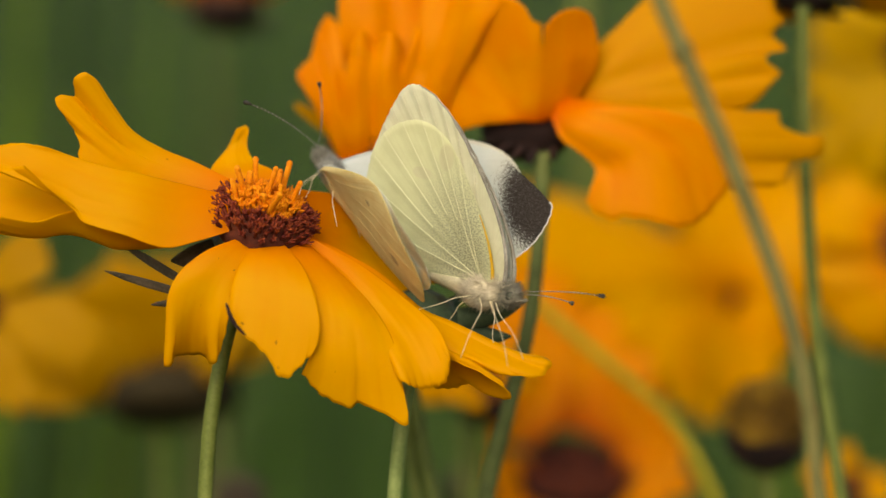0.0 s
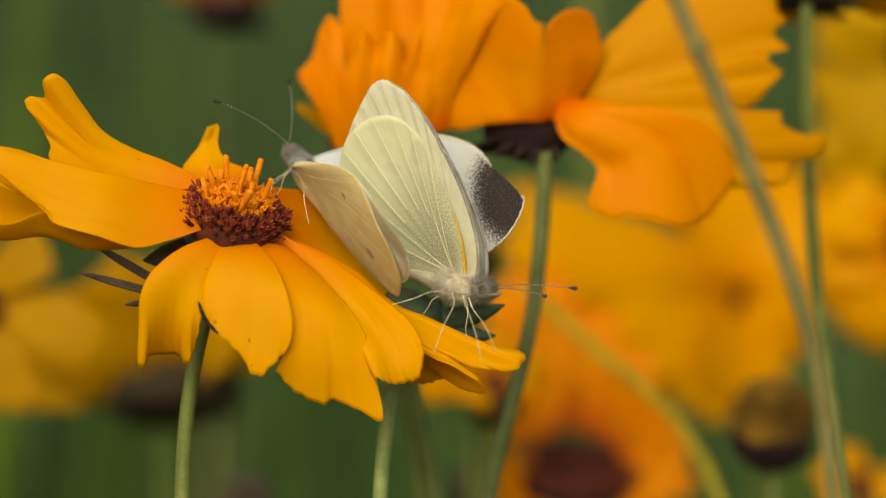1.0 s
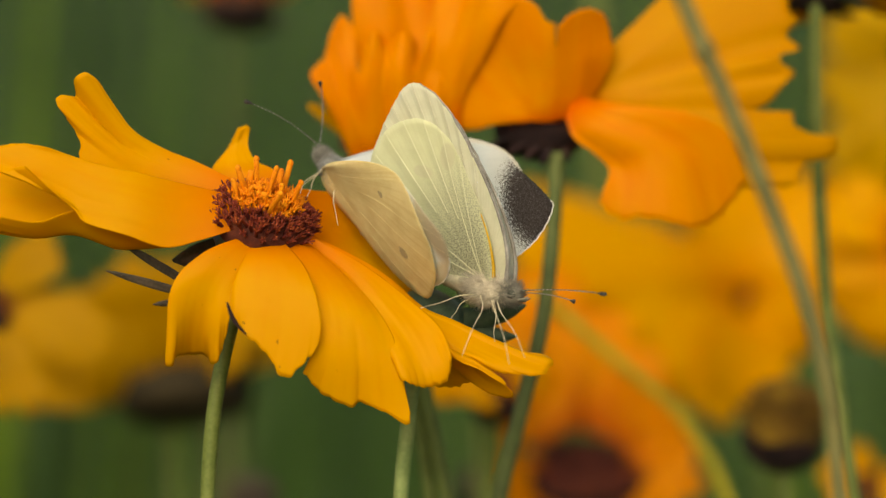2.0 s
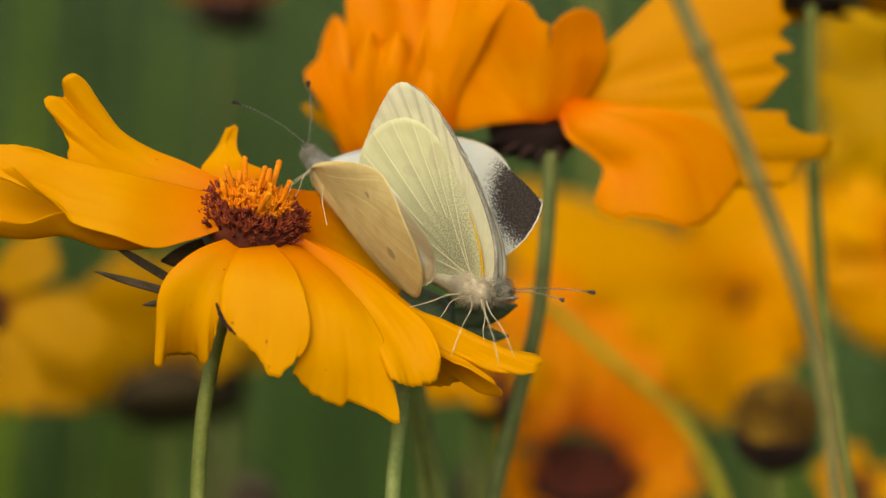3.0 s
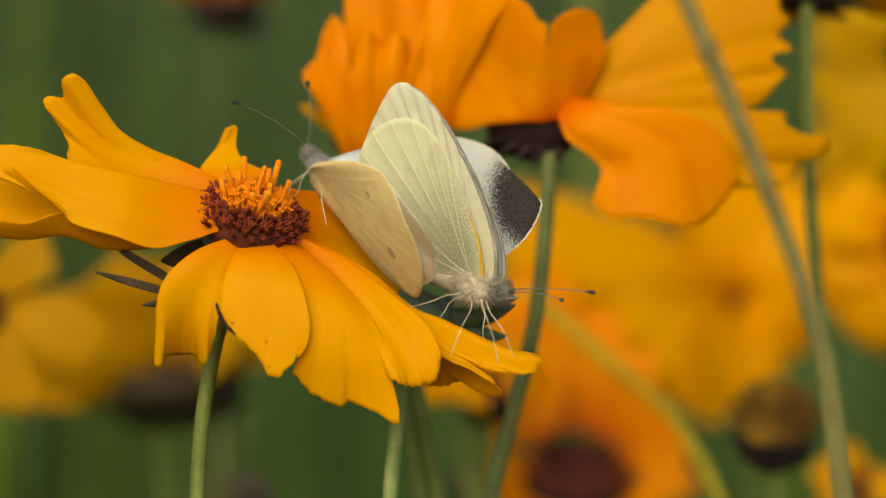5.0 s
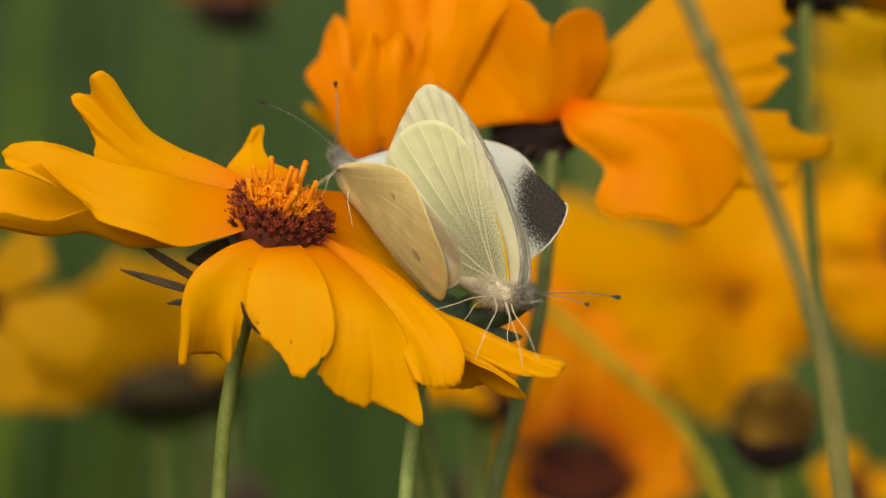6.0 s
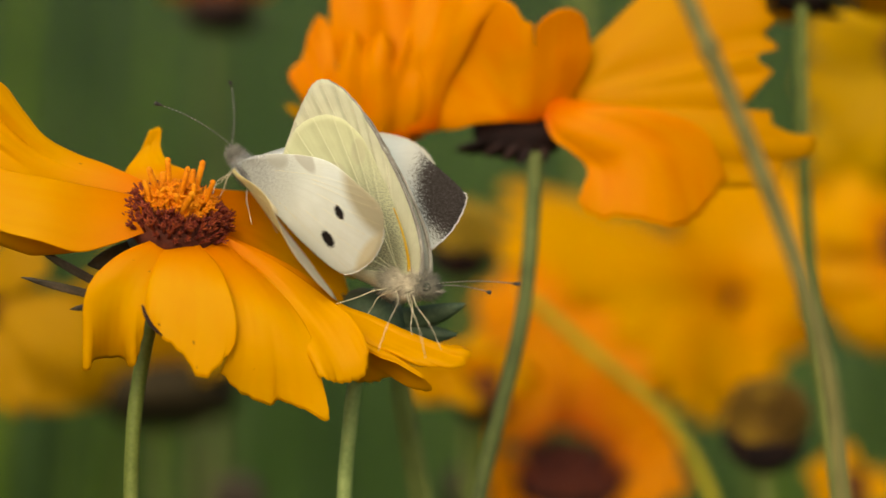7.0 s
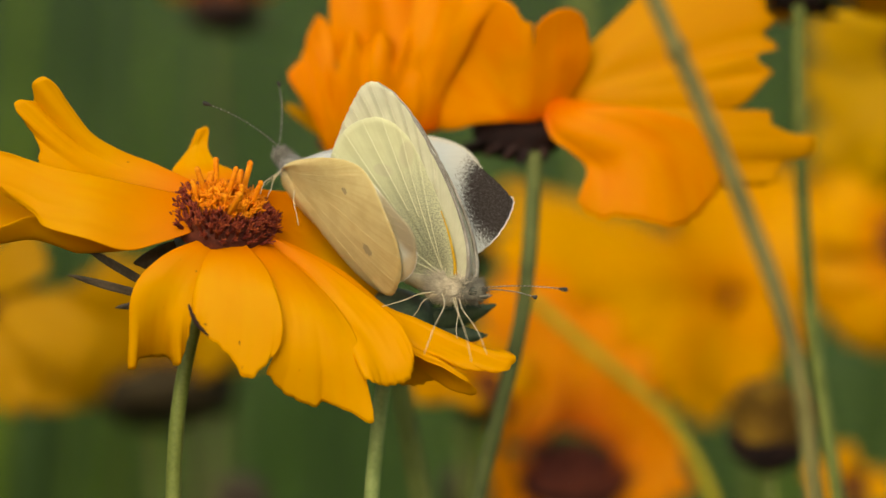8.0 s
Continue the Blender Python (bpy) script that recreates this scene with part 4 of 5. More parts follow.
stalk("slim green stalk under the large flower", [(-7.1, 40, -8.9), (-5.9, 40, -18.0), (-4.4, 40, -27.0), (-3.3, 40, -34.5)], 0.9)


# tall leaves behind the flowers
for x, y, top, n, width, mat, label, seed in (
        (-92, 330, 110, 8, 7.5, BROAD_LEAF, "yellow-green tall leaves behind the flowers", 1), (-68, 380, 48, 4, 6.0, DRY_LEAF, "brownish drying tall leaves", 2),
        (-50, 420, -22, 3, 5.0, BROAD_LEAF, "yellow-green tall leaves behind the flowers", 3), (-36, 340, -20, 3, 4.5, COOL_LEAF, "dark green tall leaves", 4),
        (-22, 300, -22, 2, 4.0, BROAD_LEAF, "yellow-green tall leaves behind the flowers", 5), (-8, 330, -30, 2, 4.0, BROAD_LEAF, "yellow-green tall leaves behind the flowers", 6),
        (-66, 300, -38, 4, 5.0, COOL_LEAF, "dark green tall leaves", 7), (26, 320, 120, 2, 4.0, BROAD_LEAF, "yellow-green tall leaves behind the flowers", 8),
        (-98, 290, -32, 3, 5.0, BROAD_LEAF, "yellow-green tall leaves behind the flowers", 9), (-71, 340, 110, 4, 6.0, COOL_LEAF, "dark green tall leaves", 10),
        (58, 300, -18, 7, 6.0, BROAD_LEAF, "yellow-green tall leaves behind the flowers", 11), (82, 310, -14, 7, 6.0, BROAD_LEAF, "yellow-green tall leaves behind the flowers", 12)):
    leaf_clump(label, x, y, top, n, width, mat, seed)


# ---- butterflies ----
def wing_material(name, base, dust, spots=(), patch=None, patch_col=(0.05, 0.04, 0.045), share=0.35, root=None, tips=(), streaky=0.5, spread=(8, 9)):
    """Scaled wing; spots (x, y, r) and the patch (x, y, rx, ry, turn) in mm on the wing."""
    m, nt, bsdf, out = material(name)
    uv = nt.nodes.new("ShaderNodeUVMap")
    uv.uv_map = "UVMap"
    mm = node(nt, "ShaderNodeMapping", Scale=(40, 40, 40), Location=(-30, -8, 0))
    nt.links.new(uv.outputs[0], mm.inputs[0])
    fine = node(nt, "ShaderNodeTexNoise", Scale=5.5, Detail=3.0)
    soft = node(nt, "ShaderNodeTexNoise", Scale=0.35, Detail=3.0)
    for n in (fine, soft):
        nt.links.new(mm.outputs[0], n.inputs["Vector"])
    sep = nt.nodes.new("ShaderNodeSeparateXYZ")
    nt.links.new(mm.outputs[0], sep.inputs[0])
    grain = calc(nt, "MULTIPLY", calc(nt, "SUBTRACT", fine.outputs["Fac"], 0.5), 1.6)

    def far_from(x, y, rx, ry, turn=0.0):
        dx, dy = calc(nt, "SUBTRACT", sep.outputs[0], x), calc(nt, "SUBTRACT", sep.outputs[1], y)
        c, s = math.cos(radians(turn)), math.sin(radians(turn))
        a = calc(nt, "DIVIDE", calc(nt, "ADD", calc(nt, "MULTIPLY", dx, c), calc(nt, "MULTIPLY", dy, s)), rx)
        b = calc(nt, "DIVIDE", calc(nt, "SUBTRACT", calc(nt, "MULTIPLY", dy, c), calc(nt, "MULTIPLY", dx, s)), ry)
        return calc(nt, "SQRT", calc(nt, "ADD", calc(nt, "MULTIPLY", a, a), calc(nt, "MULTIPLY", b, b)))

    c = mix(nt, ramp(nt, soft.outputs["Fac"], [(0.4, (0, 0, 0)), (0.7, (0.7, 0.7, 0.7))]), base, dust)
    c = mix(nt, ramp(nt, fine.outputs["Fac"], [(0.5, (0, 0, 0)), (0.75, (0.35, 0.35, 0.35))]), c, dust)
    ray = nt.nodes.new("ShaderNodeUVMap")
    ray.uv_map = "Ray"
    mr = node(nt, "ShaderNodeMapping", Scale=(2.5, 70, 1))
    nt.links.new(ray.outputs[0], mr.inputs[0])
    line = node(nt, "ShaderNodeTexNoise", Scale=1.0, Detail=2.0)
    nt.links.new(mr.outputs[0], line.inputs["Vector"])
    c = mix(nt, ramp(nt, line.outputs["Fac"], [(0.48, (0, 0, 0)), (0.72, (streaky, streaky, streaky))]), c, dust)
    if root:
        d = calc(nt, "ADD", far_from(-2, 3, *spread), calc(nt, "MULTIPLY", grain, 0.3))
        near = ramp(nt, d, [(0.15, (1, 1, 1)), (1.0, (0, 0, 0))])
        dots = ramp(nt, fine.outputs["Fac"], [(0.47, (0.25, 0.25, 0.25)), (0.58, (1, 1, 1))])
        c = mix(nt, mix(nt, 1.0, near, dots, "MULTIPLY"), c, root)
    for tip in tips:
        d = calc(nt, "ADD", far_from(*tip[:4]), calc(nt, "MULTIPLY", grain, 0.12))
        c = mix(nt, ramp(nt, d, [(0.75, (0.85, 0.85, 0.85)), (1.05, (0, 0, 0))]), c, tip[4])
    if patch:
        d = calc(nt, "ADD", far_from(*patch), calc(nt, "MULTIPLY", grain, 0.95))
        c = mix(nt, ramp(nt, d, [(0.72, (1, 1, 1)), (0.92, (0.85, 0.85, 0.85)), (1.0, (0, 0, 0))]), c, mix(nt, ramp(nt, fine.outputs["Fac"], [(0.5, (0, 0, 0)), (0.72, (0.16, 0.16, 0.16))]), patch_col, base))
    for x, y, r in spots:
        d = calc(nt, "ADD", far_from(x, y, r, r * 0.85), calc(nt, "MULTIPLY", grain, 1.0))
        c = mix(nt, ramp(nt, d, [(0.85, (1, 1, 1)), (1.0, (0, 0, 0))]), c, patch_col)
    thin(nt, bsdf, out, c, share, 0.8)
    bsdf.inputs["Specular IOR Level"].default_value = 0.06
    bump(nt, bsdf, fine.outputs["Fac"], 0.25, 0.00008)
    return m


UNDER_A = wing_material("cream_wing_underside", (0.83, 0.845, 0.57), (0.73, 0.735, 0.47), share=0.36, root=(0.30, 0.31, 0.23), streaky=0.5, spread=(9, 16), tips=((-5.2, 15.2, 1.1, 1.9, (0.70, 0.68, 0.46)), (-8.4, 12.6, 1.5, 0.9, (0.74, 0.72, 0.50))))
UNDER_AF = wing_material("pale_forewing_underside", (0.86, 0.855, 0.66), (0.73, 0.72, 0.52), share=0.36, streaky=0.7)
UPPER_W = wing_material("white_wing_upperside", (0.90, 0.92, 0.93), (0.85, 0.88, 0.88), share=0.62)
UNDER_B = wing_material("tan_wing_underside", (0.89, 0.76, 0.40), (0.74, 0.58, 0.26), spots=((-15.6, 5.6, 0.9), (-8.5, 8.6, 0.5)), patch_col=(0.52, 0.42, 0.24), share=0.35, streaky=0.7)
UPPER_BD = wing_material("white_wing_with_dark_corner", (0.89, 0.94, 0.97), (0.82, 0.87, 0.90), patch=(-18.7, 16.9, 6.4, 4.6, 24), patch_col=(0.075, 0.062, 0.06), share=0.6)
UNDER_BF = wing_material("white_wing_with_two_spots", (0.87, 0.90, 0.87), (0.80, 0.82, 0.76), spots=((-14.5, 10.4, 1.0), (-15.4, 5.3, 1.25)), share=0.2,
                         patch_col=(0.02, 0.016, 0.016), root=(0.25, 0.25, 0.25), tips=((-17.0, 19.4, 9.5, 7.0, (0.50, 0.42, 0.25)), (-22.5, 10.5, 3.2, 7.5, (0.74, 0.65, 0.44)), (-3.3, 7.0, 2.2, 2.0, (0.56, 0.56, 0.51)), (-6.2, 10.2, 2.7, 1.3, (0.58, 0.57, 0.51))))
VEIN_A = plain_material("pale_vein", (0.74, 0.74, 0.52), (0.80, 0.80, 0.57), (0.85, 0.85, 0.62), 300, 0.7)
VEIN_F = plain_material("grey_brown_vein", (0.56, 0.53, 0.38), (0.66, 0.63, 0.46), (0.76, 0.73, 0.55), 300, 0.6)
VEIN_B = plain_material("tan_vein", (0.72, 0.60, 0.31), (0.78, 0.66, 0.36), (0.82, 0.70, 0.40), 300, 0.8)
COSTA = plain_material("grey_wing_edge", (0.20, 0.18, 0.16), (0.32, 0.30, 0.27), (0.52, 0.50, 0.46), 400, 0.5)
STREAK = plain_material("yellow_wing_streak", (0.6, 0.32, 0.01), (0.75, 0.45, 0.03), (0.8, 0.55, 0.1), 400, 0.5)
FUR = plain_material("grey_white_fur", (0.36, 0.32, 0.25), (0.64, 0.58, 0.46), (0.84, 0.79, 0.67), 900, 0.8)
FUR_MID = plain_material("blue_grey_fur", (0.18, 0.19, 0.19), (0.34, 0.345, 0.34), (0.55, 0.54, 0.50), 900, 0.8)
BODY = plain_material("grey_body", (0.10, 0.10, 0.09), (0.22, 0.21, 0.18), (0.4, 0.38, 0.32), 600, 0.7)
BELLY = plain_material("cream_belly", (0.5, 0.46, 0.33), (0.68, 0.63, 0.46), (0.8, 0.76, 0.6), 500, 0.7)
LEG = plain_material("pale_leg", (0.48, 0.42, 0.27), (0.66, 0.58, 0.40), (0.8, 0.73, 0.54), 900, 0.5)
ANT_DARK = plain_material("dark_antenna", (0.02, 0.018, 0.015), (0.045, 0.04, 0.035), (0.1, 0.09, 0.08), 900, 0.5)
ANT_PALE = plain_material("white_antenna_ring", (0.32, 0.32, 0.30), (0.44, 0.43, 0.41), (0.56, 0.56, 0.53), 900, 0.5)
EYE_M = plain_material("grey_green_eye", (0.03, 0.035, 0.03), (0.06, 0.065, 0.05), (0.13, 0.14, 0.11), 1500, 0.3)


def vein_line(v, cell, u):
    """Where a vein that ends at v runs at u of the way out: it springs from the cell that lies along `cell`."""
    return v + (cell - v) * max(0.0, 1 - u) ** 1.4 * 0.75


def wing_grid(outline, nv, nu, camber, ripple, veins, lift, bow=0.0):
    """A wing spread from its hinge, pleated between its veins; lift: the side on which the veins stand out; bow: mm by which its fore part bends to the other."""
    pts = spline([(x, y, 0) for x, y in outline], nv)
    rows, uvs = [], []
    for i in range(nu):
        u = 0.02 + 0.98 * i / (nu - 1)
        at = sorted(vein_line(v, cell, u) for v, cell, start in veins)
        row, ur = [], []
        for j, p in enumerate(pts):
            q = p * u * (1 + 0.0018 * math.sin(j * 1.9) * u)
            v = j / (nv - 1)
            z = camber * (4 * u * (1 - u)) + camber * 0.5 * u * math.sin(v * 3.1) - lift * bow * math.exp(-((q.x + 7.5) / 5.5) ** 2) * max(0.0, q.y) / 10
            for lo, hi in zip(at, at[1:]):
                if lo <= v < hi:
                    f = (v - lo) / (hi - lo)
                    # a steep fall on one side of each vein and a slow rise to the next
                    z += lift * ripple * min(1.0, u * 1.3) * ((1 - f / 0.4) if f < 0.4 else (f - 0.4) / 0.6 * 0.9) * min(1.0, (hi - lo) / 0.06)
            row.append(V((q.x, q.y, z)))
            ur.append((q.x / 40 + 0.75, q.y / 40 + 0.2))
        rows.append(row)
        uvs.append(ur)
    return rows, uvs


def wing(fly, name, outline, upper, under, vein, right, camber, veins, label, edge=None, streak=None, ripple=0.1, fringe=None, radius=0.09, bow=0.0):
    """One wing in its plane (x to the head, y outward); a right wing has its upper side on -z."""
    nv, nu = 132, 30
    lift = 1 if right else -1
    rows, uvs = wing_grid(outline, nv, nu, camber, ripple, veins, lift, bow)
    g = sheet(Geo(), rows, uvs, 0.06, (0, 1))
    g.ray = [(i / (nu - 1), j / (nv - 1)) for _ in range(2) for i in range(nu) for j in range(nv)]
    ob = part(name, g, [under, upper] if right else [upper, under], fly, label)
    g = Geo()
    under_by = V((0, 0, 0.05 * lift))
    for v, cell, start in veins:
        line = []
        for i in range(max(1, int(start * (nu - 1))), nu):
            x = max(0.0, min(nv - 1.001, vein_line(v, cell, 0.02 + 0.98 * i / (nu - 1)) * (nv - 1)))
            q = int(x)
            line.append(rows[i][q].lerp(rows[i][q + 1], x - q))
        n = len(line)
        tube(g, [p + under_by for p in line], [radius * (1 - 0.45 * i / n) for i in range(n)], 6)
    if g.v:
        part("venation", g, vein, ob, kind="stuff")
    if edge:
        part("leading_edge", tube(Geo(), [rows[nu - 1][j] for j in range(0, int(nv * 0.52))], (0.30, 0.06), 8), edge, ob)
    if fringe:
        part("fringe", tube(Geo(), [rows[nu - 1][j] for j in range(int(nv * 0.54), int(nv * 0.78))], (0.07, 0.10), 5), fringe, ob)
    if streak:
        j0, j1 = 2, int(nv * 0.17)
        part("yellow_streak", tube(Geo(), [rows[nu - 2][j] + V((-0.1, 0, 0.04)) for j in range(j0, j1)], (0.26, 0.08), 6), streak, ob)
    return ob


def fuzz(geo, c, r, n, length, rnd, axes=None, lie=(0, 0, 0)):
    """Fine tapered hairs on an ellipsoid."""
    c = V(c)
    for _ in range(n):
        d = V((rnd.gauss(0, 1), rnd.gauss(0, 1), rnd.gauss(0, 1))).normalized()
        p = c + V((d.x * r[0], d.y * r[1], d.z * r[2]))
        w = (d + V(lie) + V((rnd.gauss(0, .3), rnd.gauss(0, .3), rnd.gauss(0, .3)))).normalized() * length * rnd.uniform(0.5, 1.2)
        s = w.orthogonal().normalized() * 0.045
        t = w.cross(s).normalized() * 0.045
        geo.add([p + s, p - s * 0.5 + t, p - s * 0.5 - t, p + w], [(0, 1, 3), (1, 2, 3), (2, 0, 3)])
    return geo


# outlines from the hinge along the leading edge, round the tip and back (mm)
FORE_A = [(2.5, 0.3), (2.7, 2.6), (2.3, 5.5), (1.3, 8.6), (-0.2, 11.9), (-2.1, 15.2), (-4.1, 18.4), (-6.2, 21.1), (-8.4, 22.8), (-10.7, 23.4), (-12.3, 22.4), (-13.6, 20.1), (-14.8, 17.5), (-15.9, 14.6), (-16.6, 11.7), (-14.6, 6.9), (-8.1, 2.3), (-2.0, -0.8)]
HIND_A = [(1.6, 0.0), (1.5, 2.4), (0.8, 5.6), (-0.4, 8.8), (-2.1, 12.2), (-3.8, 15.5), (-5.4, 17.6), (-7.2, 18.8), (-9.2, 19.2), (-11.5, 18.5), (-13.6, 17.0), (-15.2, 14.7), (-16.1, 11.9), (-16.3, 9.2), (-15.4, 6.4), (-13.4, 3.1), (-11.0, 0.6), (-8.3, -1.0), (-4.5, -1.9), (-1.4, -2.0)]
FORE_B = [(-0.6, -0.4), (-0.6, 1.8), (-2.2, 5.4), (-5.4, 9.6), (-9.4, 13.4), (-13.6, 16.1), (-16.8, 17.7), (-18.6, 17.7), (-20.2, 15.9), (-21.3, 13.0), (-21.5, 9.2), (-20.5, 4.6), (-18.6, 2.2), (-13.1, 0.4), (-7.2, -0.3), (-2.8, -0.7)]
FORE_B_FAR = [(0.8, -1.9), (0.4, 0.5), (-1.1, 4.6), (-3.4, 9.0), (-6.2, 13.1), (-8.7, 15.6), (-11.2, 17.2), (-13.7, 17.4), (-17.1, 18.0), (-19.2, 18.2), (-20.3, 18.0), (-21.6, 16.0), (-22.5, 13.0), (-22.2, 9.6), (-19.6, 7.6), (-14.5, 4.3), (-7.9, 1.4), (-1.9, -1.2)]
HIND_B = [(-0.2, -0.8), (-0.2, 1.5), (-1.4, 5.0), (-4.1, 9.8), (-7.6, 13.3), (-11.6, 14.7), (-15.7, 14.1), (-18.4, 12.5), (-20.4, 9.7), (-21.4, 6.0), (-21.3, 2.4), (-19.0, 0.0), (-14.5, -1.8), (-9.4, -2.1), (-4.8, -3.1), (-1.7, -3.1)]
HIND_B_FAR = [(-1, 0.8), (-4, 7), (-9, 12.2), (-14, 14.4), (-18, 13.6), (-20.8, 10), (-21.7, 5), (-20.8, 0), (-17, -2), (-10, -2), (-4, -1.2), (-1.5, -0.4)]
# veins: where they end on the outline, the cell that they spring from, and where along the wing they start
VEINS_HIND = [(0.26, 0.26, 0.03), (0.34, 0.37, 0.03), (0.41, 0.40, 0.40), (0.475, 0.45, 0.44), (0.54, 0.52, 0.46), (0.60, 0.60, 0.42), (0.67, 0.64, 0.03), (0.77, 0.74, 0.05), (0.87, 0.86, 0.05)]
VEINS_FORE = [(0.30, 0.27, 0.03), (0.37, 0.34, 0.2), (0.43, 0.38, 0.3), (0.49, 0.43, 0.4), (0.545, 0.49, 0.4), (0.60, 0.56, 0.4), (0.655, 0.63, 0.35), (0.71, 0.68, 0.3), (0.78, 0.76, 0.03)]
VEINS_TAN = [(0.30, 0.34, 0.05), (0.42, 0.42, 0.35), (0.51, 0.50, 0.40), (0.60, 0.62, 0.35), (0.68, 0.68, 0.05), (0.78, 0.78, 0.05)]
VEINS_SPOT = [(0.36, 0.36, 0.3), (0.42, 0.42, 0.5), (0.47, 0.46, 0.5), (0.53, 0.52, 0.55), (0.59, 0.58, 0.6), (0.66, 0.65, 0.5), (0.73, 0.72, 0.3)]


def butterfly(label, base, head, dorsal, spec, limbs, feelers, hang, seed, size=1.0, fur=1.0, coat=None):
    """head and dorsal: the body's axes on the stage; limbs and feelers: stage lines of the legs and antennae."""
    rnd = random.Random(seed)
    x = V(head).normalized()
    z = (V(dorsal) - x * V(dorsal).dot(x)).normalized()
    turn = Matrix((x, z.cross(x), z)).transposed()
    fly = thing("butterfly", base, label, "butterfly", "pair of butterflies", turn)
    inv = turn.transposed()
    b = V(base)

    def loc(p):
        return inv @ (V(p) - b)

    g = ball(Geo(), (0.2, 0, -0.6), (3.1 * fur, 1.8 * fur, 1.9 * fur), 9, 14, 0, None, 0.05, rnd)
    fuzz(g, (0.2, 0, -0.6), (3.0 * fur, 1.75 * fur, 1.85 * fur), 3200, 1.35 * fur, rnd, None, (-0.4, 0, 0))
    part("thorax", g, coat or FUR, fly, "furry grey-white thorax")
    pts = [(-2, 0, -0.8), (-4, 0, -0.3 + hang * 0.2), (-7, 0, 0.2 + hang * 0.6), (-9.5, 0, 0.6 + hang), (-11.5, 0, 0.8 + hang * 1.2)]
    part("abdomen", tube(Geo(), spline(pts, 22), [1.35 + 0.35 * math.sin(i / 21 * 3.1) - 0.9 * (i / 21) ** 4 + 0.07 * (i % 2) for i in range(22)], 14), BELLY, fly, "cream ringed abdomen")
    g = ball(Geo(), (3.7, 0, -0.8), (1.35, 1.25, 1.25), 8, 12, 0, None, 0.05, rnd)
    fuzz(g, (3.5, 0, -0.65), (1.3, 1.2, 1.2), 1100, 1.25, rnd, None, (0.5, 0, 0.1))
    hd = part("head", g, BODY, fly, "grey furry head")
    for s in (-1, 1):
        part("eye", ball(Geo(), (4.1, s * 0.85, -0.85), (0.62, 0.52, 0.62), 9, 14), EYE_M, hd, "grey-green round eye")
        part("palp", tube(Geo(), [(4.8, s * 0.3, -1.3), (5.6, s * 0.35, -1.0), (6.2, s * 0.35, -0.6)], (0.22, 0.08), 6), BODY, hd)
    for s, line in zip((-1, 1), feelers):
        tip, bow = line
        a = V((4.7, s * 0.45, -0.2)) * size
        t = loc(tip)
        bend = inv @ V(bow)
        pts = [a + (t - a) * (i / 66) + bend * (4 * (i / 66) * (1 - i / 66)) for i in range(67)]
        g = Geo()
        for i in range(60):
            tube(g, [pts[i], pts[i + 1]], (0.062, 0.062), 6, slot=1 if i % 3 == 1 else 0, cap=False)
        tube(g, pts[60:], [0.08, 0.13, 0.19, 0.24, 0.27, 0.28, 0.22], 8)
        part("antenna", g, [ANT_DARK, ANT_PALE], fly, "dark antenna ringed with white, with a club")
    for line in limbs:
        pts = [loc(p) for p in line]
        k = 14
        part("leg", tube(Geo(), spline(pts, k), [0.075 - 0.035 * min(1, i / k * 1.5) for i in range(k)], 6), LEG, fly)
    for ob in fly.children:
        if not ob.name.startswith(("leg", "antenna")):
            ob.scale = (size, size, size)
    made = []
    for right in (False, True):
        side = "right" if right else "left"
        for kind in ("fore", "hind"):
            up, un, vein, edge, streak = spec[kind]
            near, far = spec["outlines"][kind]
            out = far if right else near
            sgn = 1 if right else -1
            ob = wing(fly, kind + "wing", out, up, un, vein, right, (0.25 if kind == "fore" else 0.5) * sgn, spec["veins"][kind], spec["words"][kind], edge, streak, spec["ripple"][kind], spec["fringe"] if kind == "fore" else None, spec["radius"], 0.0 if right else spec["bow"])
            made.append((ob, right, kind))
    return fly, made


def wing_pose(right, kind, angle, ahead=0.0, tuck=0.0):
    """A wing on its hinge; angle: degrees from straight up towards the right side."""
    s = -1 if right else 1
    m = pose(ahead + (0.0004 if kind == "fore" else 0.0001), s * 0.0007, 0.0004, 90 + angle, 0, 0)
    return m @ pose(0, 0, (0.00055 if right else -0.00055) if kind == "hind" else 0, 0, 0, tuck)


FRINGE = plain_material("white_fringe", (0.6, 0.6, 0.58), (0.78, 0.78, 0.76), (0.85, 0.85, 0.84), 900, 0.8)
SPEC_A = dict(outlines=dict(fore=(FORE_A, FORE_A), hind=(HIND_A, HIND_A)), ripple=dict(fore=0.24, hind=0.17), fringe=None, radius=0.055, bow=0.0, veins=dict(fore=VEINS_FORE, hind=VEINS_HIND), fore=(UPPER_W, UNDER_AF, VEIN_F, COSTA, None), hind=(UPPER_W, UNDER_A, VEIN_A, None, STREAK),
              words=dict(fore="white forewing, pale cream underneath", hind="cream yellow hindwing with fine veins"))
SPEC_B = dict(outlines=dict(fore=(FORE_B, FORE_B_FAR), hind=(HIND_B, HIND_B_FAR)), ripple=dict(fore=0.04, hind=0.05), fringe=FRINGE, radius=0.012, bow=1.3, veins=dict(fore=VEINS_SPOT, hind=VEINS_TAN), fore=(UPPER_BD, UNDER_BF, VEIN_B, None, None), hind=(UPPER_W, UNDER_B, VEIN_B, None, None),
              words=dict(fore="white forewing with a dark corner and two black spots", hind="plain tan hindwing"))

